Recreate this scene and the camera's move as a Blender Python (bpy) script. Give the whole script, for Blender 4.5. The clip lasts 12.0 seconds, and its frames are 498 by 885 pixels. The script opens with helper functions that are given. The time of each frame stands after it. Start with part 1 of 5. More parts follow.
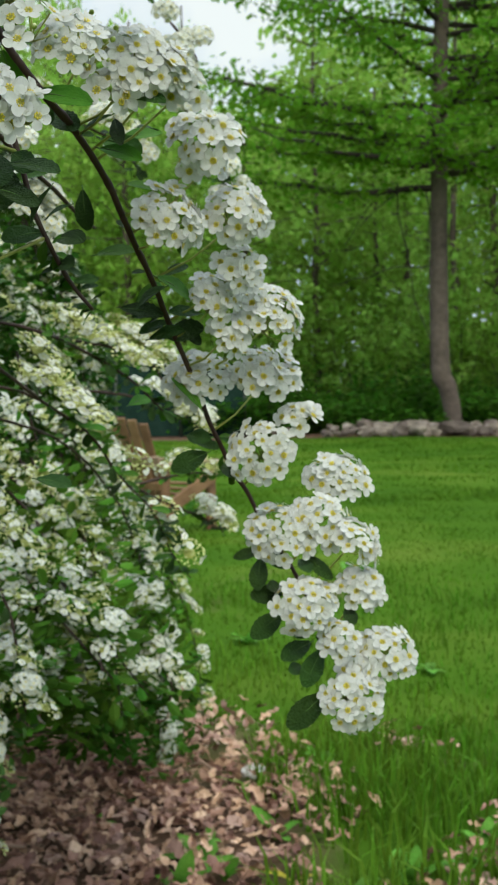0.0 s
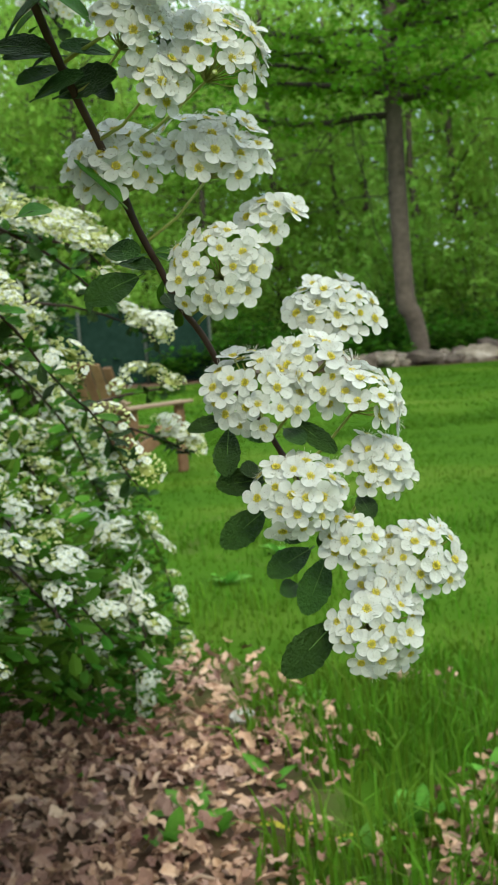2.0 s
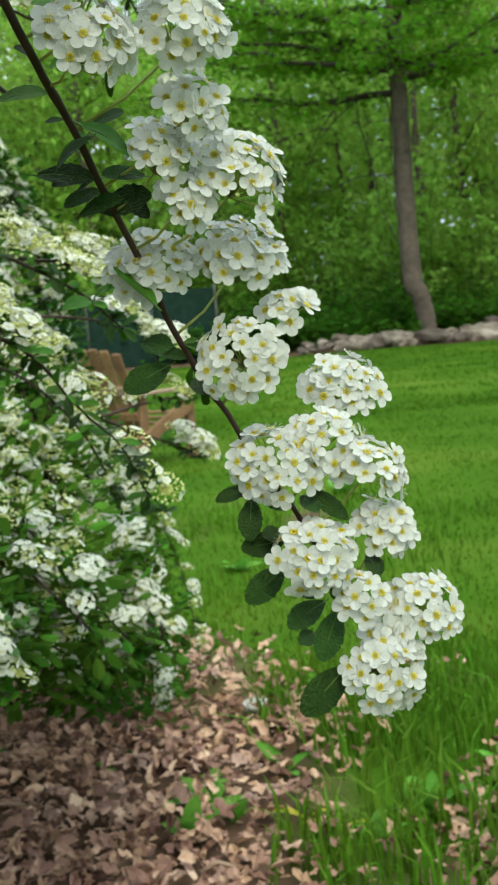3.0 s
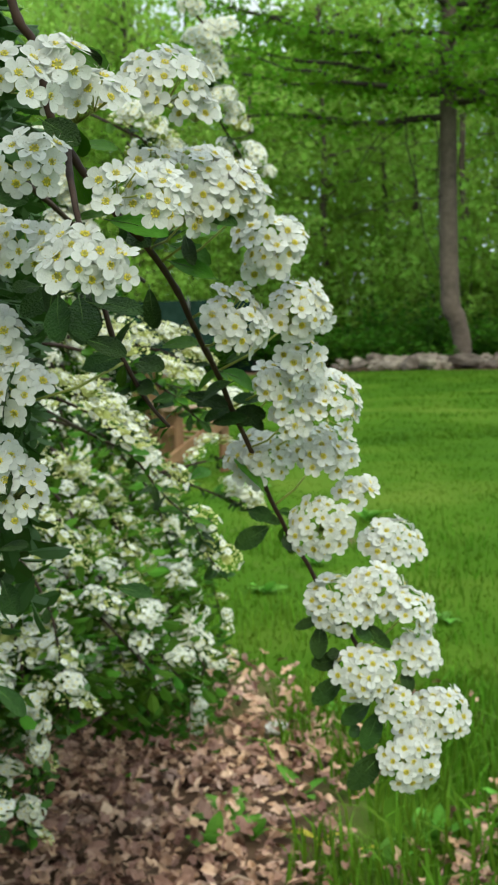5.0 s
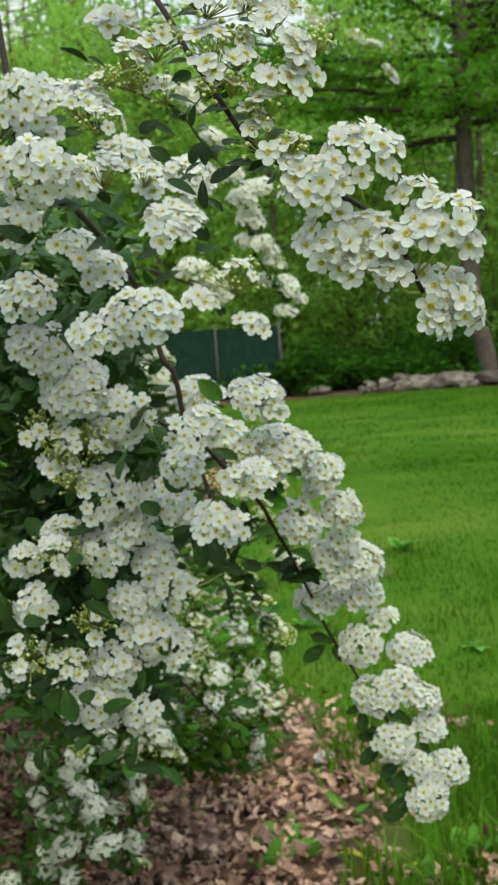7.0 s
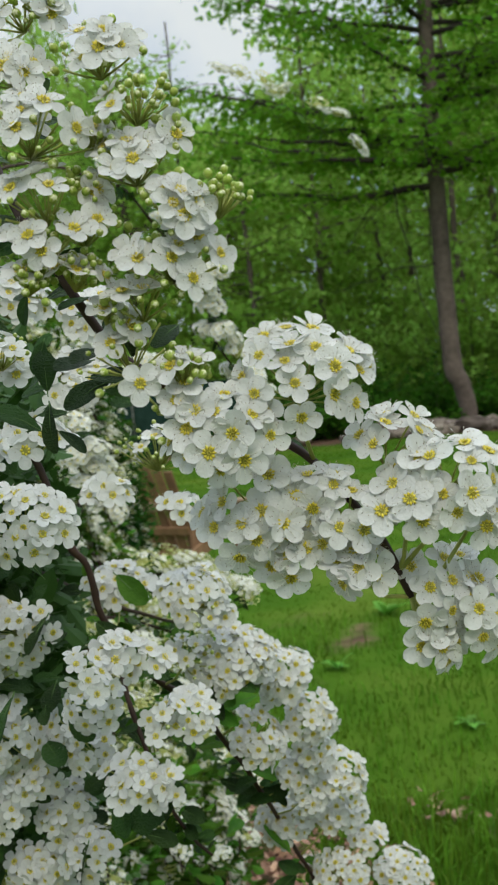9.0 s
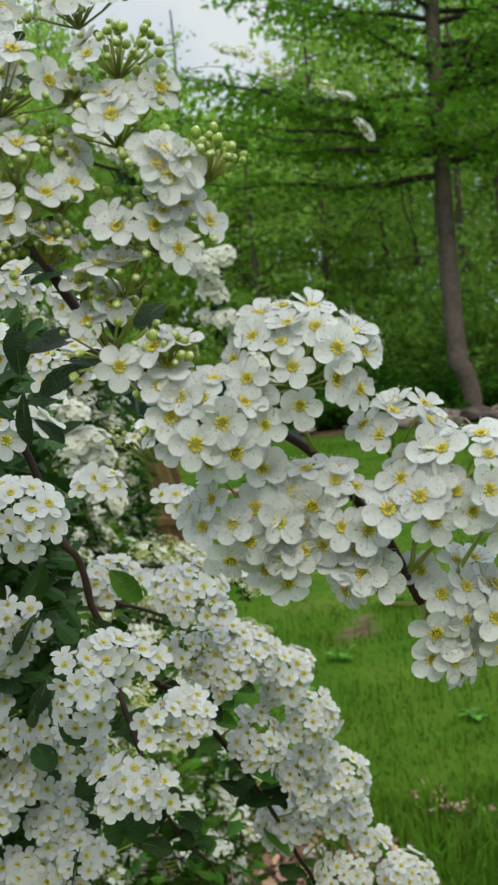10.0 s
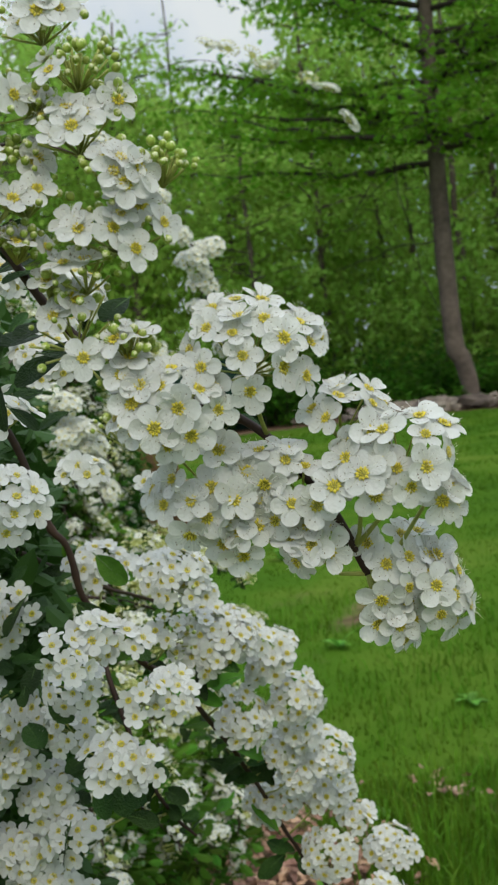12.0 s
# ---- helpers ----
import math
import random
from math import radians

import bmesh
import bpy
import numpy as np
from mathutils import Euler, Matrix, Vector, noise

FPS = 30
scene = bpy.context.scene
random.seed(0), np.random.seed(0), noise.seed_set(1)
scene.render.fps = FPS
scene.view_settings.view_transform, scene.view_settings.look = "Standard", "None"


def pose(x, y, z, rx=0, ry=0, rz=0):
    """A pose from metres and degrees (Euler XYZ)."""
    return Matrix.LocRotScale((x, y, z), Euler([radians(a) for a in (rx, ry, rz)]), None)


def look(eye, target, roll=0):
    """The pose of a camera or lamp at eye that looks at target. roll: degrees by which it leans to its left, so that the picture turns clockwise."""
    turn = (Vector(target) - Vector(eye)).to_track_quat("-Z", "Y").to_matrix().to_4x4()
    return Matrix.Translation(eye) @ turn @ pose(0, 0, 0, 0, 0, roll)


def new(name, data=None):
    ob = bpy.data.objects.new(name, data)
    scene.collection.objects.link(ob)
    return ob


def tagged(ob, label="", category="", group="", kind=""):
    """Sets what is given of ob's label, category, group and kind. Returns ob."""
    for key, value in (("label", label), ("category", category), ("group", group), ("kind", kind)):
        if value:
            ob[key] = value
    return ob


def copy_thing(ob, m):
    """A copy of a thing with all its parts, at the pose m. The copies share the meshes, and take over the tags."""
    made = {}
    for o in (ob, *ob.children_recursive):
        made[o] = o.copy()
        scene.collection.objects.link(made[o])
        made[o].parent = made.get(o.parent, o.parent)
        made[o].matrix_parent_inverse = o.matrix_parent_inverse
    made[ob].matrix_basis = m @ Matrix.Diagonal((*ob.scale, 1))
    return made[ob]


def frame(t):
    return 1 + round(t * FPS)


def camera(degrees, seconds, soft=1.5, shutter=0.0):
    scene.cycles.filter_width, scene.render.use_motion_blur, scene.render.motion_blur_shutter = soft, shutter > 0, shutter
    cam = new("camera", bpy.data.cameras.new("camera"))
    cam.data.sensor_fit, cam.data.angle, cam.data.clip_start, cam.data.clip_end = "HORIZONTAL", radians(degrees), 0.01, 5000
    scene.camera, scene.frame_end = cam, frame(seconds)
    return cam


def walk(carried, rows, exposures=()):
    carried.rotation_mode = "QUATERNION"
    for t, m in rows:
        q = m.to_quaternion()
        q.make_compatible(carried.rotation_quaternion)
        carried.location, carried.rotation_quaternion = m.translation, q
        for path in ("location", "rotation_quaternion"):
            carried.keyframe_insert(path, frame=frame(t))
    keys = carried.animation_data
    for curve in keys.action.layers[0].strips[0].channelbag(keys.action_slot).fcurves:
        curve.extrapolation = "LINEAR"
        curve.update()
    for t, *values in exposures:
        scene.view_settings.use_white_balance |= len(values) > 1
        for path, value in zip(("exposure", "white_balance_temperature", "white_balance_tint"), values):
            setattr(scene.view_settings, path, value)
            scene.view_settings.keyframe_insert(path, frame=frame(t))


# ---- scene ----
cam = camera(23.0, 12.0, 0.85)
cam.data.dof.use_dof, cam.data.dof.focus_distance, cam.data.dof.aperture_fstop = True, 0.272, 110.0
PATH = [
    (0, (0.1592, 0.1167, 0.7307), (0.0974, 2.1142, 0.6524), -0.79),
    (0.5, (0.1597, 0.1839, 0.7275), (0.0497, 2.1786, 0.6310), -1.77),
    (1, (0.1639, 0.2483, 0.7119), (0.0754, 2.2418, 0.5767), -2.60),
    (1.5, (0.1679, 0.3003, 0.7033), (0.1004, 2.2934, 0.5516), -2.00),
    (2, (0.1564, 0.2737, 0.6902), (0.1384, 2.2661, 0.5176), -4.38),
    (2.5, (0.1744, 0.2684, 0.7194), (0.1617, 2.2585, 0.5207), -2.68),
    (3, (0.1552, 0.2340, 0.7204), (0.1216, 2.2232, 0.5153), -5.04),
    (3.2, (0.1567, 0.2102, 0.7324), (0.1272, 2.1979, 0.5135), -3.72),
    (4.8, (0.1484, 0.1222, 0.7868), (0.0629, 2.1107, 0.5902), -1.57),
    (5, (0.1403, 0.1042, 0.7897), (0.0620, 2.0938, 0.6011), -1.55),
    (5.5, (0.1246, 0.0019, 0.8050), (0.0229, 1.9906, 0.6186), -3.61),
    (6, (0.1307, -0.0442, 0.8381), (-0.0025, 1.9454, 0.6835), -3.90),
    (6.5, (0.1331, -0.0936, 0.8729), (0.0034, 1.8963, 0.7195), -2.61),
    (6.7, (0.1349, -0.1291, 0.8794), (0.0033, 1.8603, 0.7217), -3.27),
    (8.3, (0.1414, -0.0790, 0.9398), (0.0356, 1.9162, 0.8505), -5.35),
    (8.5, (0.1444, -0.0469, 0.9438), (0.0437, 1.9489, 0.8619), -5.72),
    (9, (0.1515, 0.0181, 0.9394), (0.0609, 2.0146, 0.8637), -5.54),
    (9.5, (0.1517, 0.0345, 0.9383), (0.0594, 2.0305, 0.8534), -5.42),
    (10, (0.1524, 0.0387, 0.9385), (0.0531, 2.0341, 0.8472), -5.36),
    (10.5, (0.1620, 0.0482, 0.9291), (0.0721, 2.0444, 0.8458), -5.41),
    (11, (0.1657, 0.0557, 0.9269), (0.0806, 2.0516, 0.8311), -5.12),
    (11.5, (0.1611, 0.0486, 0.9247), (0.0673, 2.0440, 0.8263), -5.62),
    (12, (0.1599, 0.0236, 0.9375), (0.0619, 2.0183, 0.8295), -6.13),
]
walk(cam, [(t, look(eye, target, roll)) for t, eye, target, roll in PATH], [(0, -0.07, 7400, -2), (0.5, -0.02, 7400, -2), (1.0, 0.08, 7450, -2), (2.0, 0.15, 7600, -8), (2.5, 0.18, 7600, -8), (5.5, 0.10, 7700, -7), (6.7, 0.0, 7700, -7), (8.5, -0.32, 7400, 0), (9.5, -0.34, 7350, 2), (12, -0.35, 7350, 2)])

# ---- light ----
SKY_UP, SKY_TURN = radians(46), radians(168)
world = bpy.data.worlds.new("overcast_sky")
scene.world = world
world.use_nodes = True
wn, wl = world.node_tree.nodes, world.node_tree.links
wn.clear()
w_out = wn.new("ShaderNodeOutputWorld")
w_bg = wn.new("ShaderNodeBackground")
w_sky = wn.new("ShaderNodeTexSky")
w_sky.sky_type, w_sky.sun_disc = "NISHITA", False
w_sky.sun_elevation, w_sky.sun_rotation = SKY_UP, SKY_TURN
w_sky.dust_density, w_sky.air_density = 4.0, 1.0
w_co = wn.new("ShaderNodeTexCoord")
w_noise = wn.new("ShaderNodeTexNoise")
w_noise.inputs["Scale"].default_value, w_noise.inputs["Detail"].default_value = 4.0, 6.0
w_ramp = wn.new("ShaderNodeValToRGB")
w_ramp.color_ramp.elements[0].position, w_ramp.color_ramp.elements[0].color = 0.36, (4.6, 6.0, 9.2, 1)
w_ramp.color_ramp.elements[1].position, w_ramp.color_ramp.elements[1].color = 0.62, (8.3, 8.9, 10.4, 1)
w_mix = wn.new("ShaderNodeMix")
w_mix.data_type, w_mix.inputs["Factor"].default_value = "RGBA", 0.88
w_bg.inputs["Strength"].default_value = 0.09
wl.new(w_co.outputs["Generated"], w_noise.inputs["Vector"])
wl.new(w_noise.outputs["Fac"], w_ramp.inputs["Fac"])
wl.new(w_sky.outputs["Color"], w_mix.inputs["A"])
wl.new(w_ramp.outputs["Color"], w_mix.inputs["B"])
# an overcast sky is about three times brighter overhead than at the horizon
w_xyz = wn.new("ShaderNodeSeparateXYZ")
w_up = wn.new("ShaderNodeMapRange")
w_up.inputs["From Min"].default_value, w_up.inputs["From Max"].default_value = 0.30, 1.0
w_up.inputs["To Min"].default_value, w_up.inputs["To Max"].default_value = 1.35, 3.7
w_gain = wn.new("ShaderNodeVectorMath")
w_gain.operation = "SCALE"
wl.new(w_co.outputs["Generated"], w_xyz.inputs[0])
wl.new(w_xyz.outputs["Z"], w_up.inputs["Value"])
wl.new(w_mix.outputs["Result"], w_gain.inputs[0])
wl.new(w_up.outputs["Result"], w_gain.inputs["Scale"])
wl.new(w_gain.outputs["Vector"], w_bg.inputs["Color"])
wl.new(w_bg.outputs["Background"], w_out.inputs["Surface"])

sun = new("sun", bpy.data.lights.new("sun", "SUN"))
sun.data.energy, sun.data.angle, sun.data.color = 1.6, radians(25), (1.0, 0.97, 0.92)
sun.matrix_world = look((0, 0, 0), (-math.sin(SKY_TURN) * math.cos(SKY_UP), -math.cos(SKY_TURN) * math.cos(SKY_UP), -math.sin(SKY_UP)))


# ---- materials ----
def material(name, colours, scale=20.0, rough=0.6, bump=0.0, bump_scale=None, island=0.0, spread=0.0, translucent=0.0, spec=0.3, space="Object", detail=5.0, stops=None):
    """Noise between colours, with a second, coarser noise, random brightness by island or object, and bump."""
    mat = bpy.data.materials.new(name)
    mat.use_nodes = True
    n, l = mat.node_tree.nodes, mat.node_tree.links
    bsdf = n["Principled BSDF"]
    co = n.new("ShaderNodeTexCoord")
    fine = n.new("ShaderNodeTexNoise")
    fine.inputs["Scale"].default_value, fine.inputs["Detail"].default_value = scale, detail
    coarse = n.new("ShaderNodeTexNoise")
    coarse.inputs["Scale"].default_value, coarse.inputs["Detail"].default_value = scale * 0.17, 3.0
    l.new(co.outputs[space], fine.inputs["Vector"])
    l.new(co.outputs[space], coarse.inputs["Vector"])
    add = n.new("ShaderNodeMath")
    add.operation = "MULTIPLY_ADD"
    l.new(coarse.outputs["Fac"], add.inputs[0])
    add.inputs[1].default_value = 0.6
    half = n.new("ShaderNodeMath")
    half.operation = "MULTIPLY"
    l.new(fine.outputs["Fac"], half.inputs[0])
    half.inputs[1].default_value = 0.4
    l.new(half.outputs[0], add.inputs[2])
    ramp = n.new("ShaderNodeValToRGB")
    e = ramp.color_ramp.elements
    while len(e) < len(colours):
        e.new(0.5)
    for i, c in enumerate(colours):
        e[i].position = stops[i] if stops else 0.34 + 0.32 * i / max(1, len(colours) - 1)
        e[i].color = (*c, 1)
    l.new(add.outputs[0], ramp.inputs["Fac"])
    colour = ramp.outputs["Color"]
    if island or spread:
        rnd = n.new("ShaderNodeNewGeometry").outputs["Random Per Island"] if island else n.new("ShaderNodeObjectInfo").outputs["Random"]
        hsv = n.new("ShaderNodeHueSaturation")
        amount = island or spread
        for key, low, high in (("Value", 1 - amount, 1 + amount), ("Hue", 0.5 - 0.035 * amount, 0.5 + 0.035 * amount)):
            m = n.new("ShaderNodeMapRange")
            m.inputs["To Min"].default_value, m.inputs["To Max"].default_value = low, high
            l.new(rnd, m.inputs["Value"])
            l.new(m.outputs["Result"], hsv.inputs[key])
        l.new(colour, hsv.inputs["Color"])
        colour = hsv.outputs["Color"]
    l.new(colour, bsdf.inputs["Base Color"])
    bsdf.inputs["Roughness"].default_value = rough
    bsdf.inputs["Specular IOR Level"].default_value = spec
    if bump:
        b = n.new("ShaderNodeBump")
        b.inputs["Strength"].default_value = bump
        b.inputs["Distance"].default_value = 1.0 / (bump_scale or scale) * 0.3
        tex = n.new("ShaderNodeTexNoise")
        tex.inputs["Scale"].default_value, tex.inputs["Detail"].default_value = bump_scale or scale, 4.0
        l.new(co.outputs[space], tex.inputs["Vector"])
        l.new(tex.outputs["Fac"], b.inputs["Height"])
        l.new(b.outputs["Normal"], bsdf.inputs["Normal"])
    if translucent:
        tr = n.new("ShaderNodeBsdfTranslucent")
        l.new(colour, tr.inputs["Color"])
        mix = n.new("ShaderNodeMixShader")
        mix.inputs["Fac"].default_value = translucent
        l.new(bsdf.outputs["BSDF"], mix.inputs[1])
        l.new(tr.outputs["BSDF"], mix.inputs[2])
        l.new(mix.outputs["Shader"], n["Material Output"].inputs["Surface"])
    return mat


PETAL = material("petal", [(0.64, 0.645, 0.615), (0.73, 0.735, 0.71)], 7, 0.6, 0.2, 14, spread=0.05, translucent=0.35, spec=0.15)
PETAL_FAR = material("petal_far", [(0.62, 0.63, 0.54), (0.73, 0.73, 0.66)], 300, 0.6, island=0.06, translucent=0.28, spec=0.1)
NECTAR = material("flower_centre", [(0.56, 0.44, 0.04), (0.84, 0.72, 0.10)], 24, 0.4, 0.3, 40)
NECTAR_FAR = material("far_flower_centre", [(0.60, 0.54, 0.22), (0.76, 0.70, 0.36)], 300, 0.6)
DISC = material("flower_disc", [(0.20, 0.19, 0.03), (0.36, 0.33, 0.06)], 30, 0.5)
ANTHER = material("anther", [(0.16, 0.11, 0.06), (0.30, 0.22, 0.12)], 900, 0.7)
FILAMENT = material("filament", [(0.70, 0.70, 0.60), (0.80, 0.80, 0.72)], 900, 0.6, translucent=0.2)
PEDICEL = material("pedicel", [(0.28, 0.32, 0.07), (0.44, 0.45, 0.14)], 400, 0.5, translucent=0.15)
BUD = material("bud", [(0.17, 0.25, 0.03), (0.38, 0.45, 0.10)], 4, 0.5, spread=0.2)
BUD_TIP = material("bud_tip", [(0.44, 0.46, 0.22), (0.66, 0.66, 0.46)], 4, 0.5, spread=0.15)
LEAF = material("shrub_leaf", [(0.018, 0.050, 0.010), (0.048, 0.108, 0.020)], 5, 0.5, 0.5, 22, spread=0.3, translucent=0.2, spec=0.2)
LEAF_RIB = material("leaf_midrib", [(0.05, 0.11, 0.02), (0.10, 0.19, 0.04)], 8, 0.5)
LEAF_YOUNG = material("young_leaf", [(0.045, 0.145, 0.014), (0.105, 0.25, 0.028)], 5, 0.5, 0.2, 16, spread=0.3, translucent=0.42, spec=0.12)
LEAF_FAR = material("shrub_foliage", [(0.015, 0.050, 0.011), (0.043, 0.118, 0.015), (0.120, 0.240, 0.028)], 12, 0.6, island=0.6, translucent=0.42, spec=0.04)
BUD_FAR = material("far_bud", [(0.36, 0.40, 0.12), (0.62, 0.62, 0.32)], 300, 0.6, island=0.2)
BARK_TWIG = material("twig_bark", [(0.022, 0.012, 0.010), (0.062, 0.033, 0.024)], 260, 0.6, 0.5, 700)
BARK = material("tree_bark", [(0.055, 0.042, 0.034), (0.15, 0.115, 0.095)], 9, 0.9, 0.9, 14)
BARK_DARK = material("limb_bark", [(0.025, 0.02, 0.016), (0.06, 0.048, 0.04)], 9, 0.9, 0.6, 14)
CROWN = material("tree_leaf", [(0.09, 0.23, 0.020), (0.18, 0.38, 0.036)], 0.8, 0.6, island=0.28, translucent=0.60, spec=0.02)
# paler and greyer than real leaves: haze and light in the wood, put into the colour
CROWN_HAZED = material("hazed_woodland_leaf", [(0.21, 0.39, 0.060), (0.40, 0.58, 0.13)], 0.4, 0.6, island=0.28, translucent=0.56, spec=0.02)
UNDER = material("undergrowth_leaf", [(0.030, 0.102, 0.009), (0.074, 0.19, 0.018)], 0.9, 0.6, island=0.4, translucent=0.42, spec=0.04)
STONE = material("field_stone", [(0.09, 0.072, 0.060), (0.20, 0.162, 0.135), (0.36, 0.31, 0.28)], 6, 0.9, 0.8, 16, spread=0.45, spec=0.1)
PALE = material("pale_stone", [(0.42, 0.40, 0.38), (0.66, 0.64, 0.62)], 40, 0.8, 0.4, 90)
DEAD_LEAF = material("dead_leaf", [(0.16, 0.080, 0.055), (0.38, 0.225, 0.165), (0.56, 0.400, 0.325)], 14, 0.75, 0.3, 60, spread=0.5, spec=0.12)
DEAD_LEAF_JOINED = material("leaf_litter", [(0.16, 0.080, 0.055), (0.38, 0.225, 0.165), (0.56, 0.400, 0.325)], 14, 0.75, island=0.5, spec=0.12)
GRASS = material("grass_blade", [(0.043, 0.108, 0.010), (0.078, 0.166, 0.015), (0.150, 0.232, 0.030)], 1.5, 0.6, island=0.2, translucent=0.5, spec=0.03)
GRASS_LONG = material("long_grass_blade", [(0.045, 0.125, 0.010), (0.085, 0.188, 0.016), (0.16, 0.265, 0.030)], 3.0, 0.55, island=0.4, translucent=0.42, spec=0.05)
WEED = material("weed_leaf", [(0.07, 0.22, 0.022), (0.15, 0.36, 0.05)], 12, 0.5, 0.2, 40, spread=0.25, translucent=0.35, spec=0.15)
YELLOW = material("yellow_leaf", [(0.42, 0.36, 0.03), (0.55, 0.48, 0.05)], 30, 0.5, translucent=0.3)
WOOD = material("weathered_wood", [(0.15, 0.075, 0.038), (0.27, 0.150, 0.080)], 18, 0.75, 0.5, 60, spread=0.15)
WOOD_TOP = material("worn_wood", [(0.24, 0.15, 0.10), (0.36, 0.25, 0.18)], 18, 0.7, 0.4, 60, spread=0.15)
NET = material("fence_fabric", [(0.010, 0.026, 0.019), (0.020, 0.044, 0.034)], 40, 0.9, spec=0.03)
POST = material("fence_post", [(0.05, 0.06, 0.05), (0.09, 0.10, 0.085)], 30, 0.6)
SOIL = material("ground_mix", [(0.027, 0.078, 0.007), (0.052, 0.116, 0.010), (0.112, 0.162, 0.024)], 1.5, 0.9, 0.6, 40, spec=0.02)


def ground_material():
    """Lawn, with bare leaf-strewn soil under the shrub and under the wood's edge, and worn patches."""
    n, l = SOIL.node_tree.nodes, SOIL.node_tree.links
    bsdf = n["Principled BSDF"]
    grass = bsdf.inputs["Base Color"].links[0].from_socket
    co = n.new("ShaderNodeTexCoord")
    earth = n.new("ShaderNodeTexNoise")
    earth.inputs["Scale"].default_value, earth.inputs["Detail"].default_value = 9.0, 8.0
    l.new(co.outputs["Object"], earth.inputs["Vector"])
    eramp = n.new("ShaderNodeValToRGB")
    eramp.color_ramp.elements[0].position, eramp.color_ramp.elements[0].color = 0.35, (0.045, 0.026, 0.018, 1)
    eramp.color_ramp.elements[1].position, eramp.color_ramp.elements[1].color = 0.68, (0.20, 0.125, 0.085, 1)
    l.new(earth.outputs["Fac"], eramp.inputs["Fac"])
    attr = n.new("ShaderNodeAttribute")
    attr.attribute_name = "bare"
    wob = n.new("ShaderNodeTexNoise")
    wob.inputs["Scale"].default_value, wob.inputs["Detail"].default_value = 3.5, 6.0
    l.new(co.outputs["Object"], wob.inputs["Vector"])
    s = n.new("ShaderNodeMath")
    s.operation = "ADD"
    l.new(attr.outputs["Fac"], s.inputs[0])
    l.new(wob.outputs["Fac"], s.inputs[1])
    step = n.new("ShaderNodeMapRange")
    step.inputs["From Min"].default_value, step.inputs["From Max"].default_value = 0.84, 1.20
    l.new(s.outputs[0], step.inputs["Value"])
    mix = n.new("ShaderNodeMix")
    mix.data_type = "RGBA"
    l.new(step.outputs["Result"], mix.inputs["Factor"])
    l.new(grass, mix.inputs["A"])
    l.new(eramp.outputs["Color"], mix.inputs["B"])
    l.new(mix.outputs["Result"], bsdf.inputs["Base Color"])


ground_material()


# ---- mesh helpers ----
def solid(name, verts, faces, mats, index=None, smooth=False):
    me = bpy.data.meshes.new(name)
    me.from_pydata([tuple(v) for v in verts], [], [tuple(f) for f in faces])
    for m in mats:
        me.materials.append(m)
    if index is not None:
        me.polygons.foreach_set("material_index", list(index))
    if smooth:
        me.polygons.foreach_set("use_smooth", [True] * len(me.polygons))
    me.update()
    return me


def part(name, me, parent=None, m=None, label=""):
    ob = new(name, me)
    ob.parent = parent
    if m is not None:
        ob.matrix_basis = m
    return tagged(ob, label)


class Build:
    """Gathers vertices, faces and material numbers of one mesh."""

    def __init__(self):
        self.v, self.f, self.i = [], [], []

    def add(self, verts, faces, mat=0):
        o = len(self.v)
        self.v += [tuple(p) for p in verts]
        self.f += [tuple(o + k for k in q) for q in faces]
        self.i += [mat] * len(faces)

    def mesh(self, name, mats, smooth=False):
        return solid(name, self.v, self.f, mats, self.i, smooth)

    def tube(self, points, radii, sides=6, mat=0):
        pts = [Vector(p) for p in points]
        rings, side = [], None
        for k, p in enumerate(pts):
            d = (pts[min(k + 1, len(pts) - 1)] - pts[max(k - 1, 0)]).normalized()
            if side is None:
                side = d.orthogonal().normalized()
            side = (side - d * side.dot(d)).normalized()
            up = d.cross(side)
            r = radii[k] if hasattr(radii, "__len__") else radii
            rings.append([p + (side * math.cos(2 * math.pi * j / sides) + up * math.sin(2 * math.pi * j / sides)) * r for j in range(sides)])
        verts = [q for ring in rings for q in ring]
        faces = [(k * sides + j, k * sides + (j + 1) % sides, (k + 1) * sides + (j + 1) % sides, (k + 1) * sides + j) for k in range(len(pts) - 1) for j in range(sides)]
        faces += [tuple(reversed(range(sides))), tuple(range(len(verts) - sides, len(verts)))]
        self.add(verts, faces, mat)

    def box(self, lo, hi, mat=0, m=None, bevel=0.0):
        bm = bmesh.new()
        bmesh.ops.create_cube(bm, size=1.0)
        for v in bm.verts:
            v.co = Vector([lo[k] + (v.co[k] + 0.5) * (hi[k] - lo[k]) for k in range(3)])
        if bevel:
            bmesh.ops.bevel(bm, geom=bm.edges[:], offset=bevel, segments=1, affect="EDGES")
        bm.verts.index_update()
        self.add([(m @ v.co) if m else v.co for v in bm.verts], [[v.index for v in f.verts] for f in bm.faces], mat)
        bm.free()


def curve_points(ctrl, n):
    """Catmull-Rom through ctrl, n points a span."""
    c = [Vector(p) for p in ctrl]
    c = [c[0] * 2 - c[1]] + c + [c[-1] * 2 - c[-2]]
    out = []
    for k in range(1, len(c) - 2):
        for j in range(n):
            t = j / n
            a, b, d, e = c[k - 1], c[k], c[k + 1], c[k + 2]
            out.append(0.5 * ((2 * b) + (d - a) * t + (2 * a - 5 * b + 4 * d - e) * t * t + (3 * b - a - 3 * d + e) * t ** 3))
    out.append(c[-2].copy())
    return out


def facing(axis, spin=0.0):
    """A turn that carries z to axis."""
    return Vector(axis).to_track_quat("Z", "Y").to_matrix().to_4x4() @ Matrix.Rotation(spin, 4, "Z")


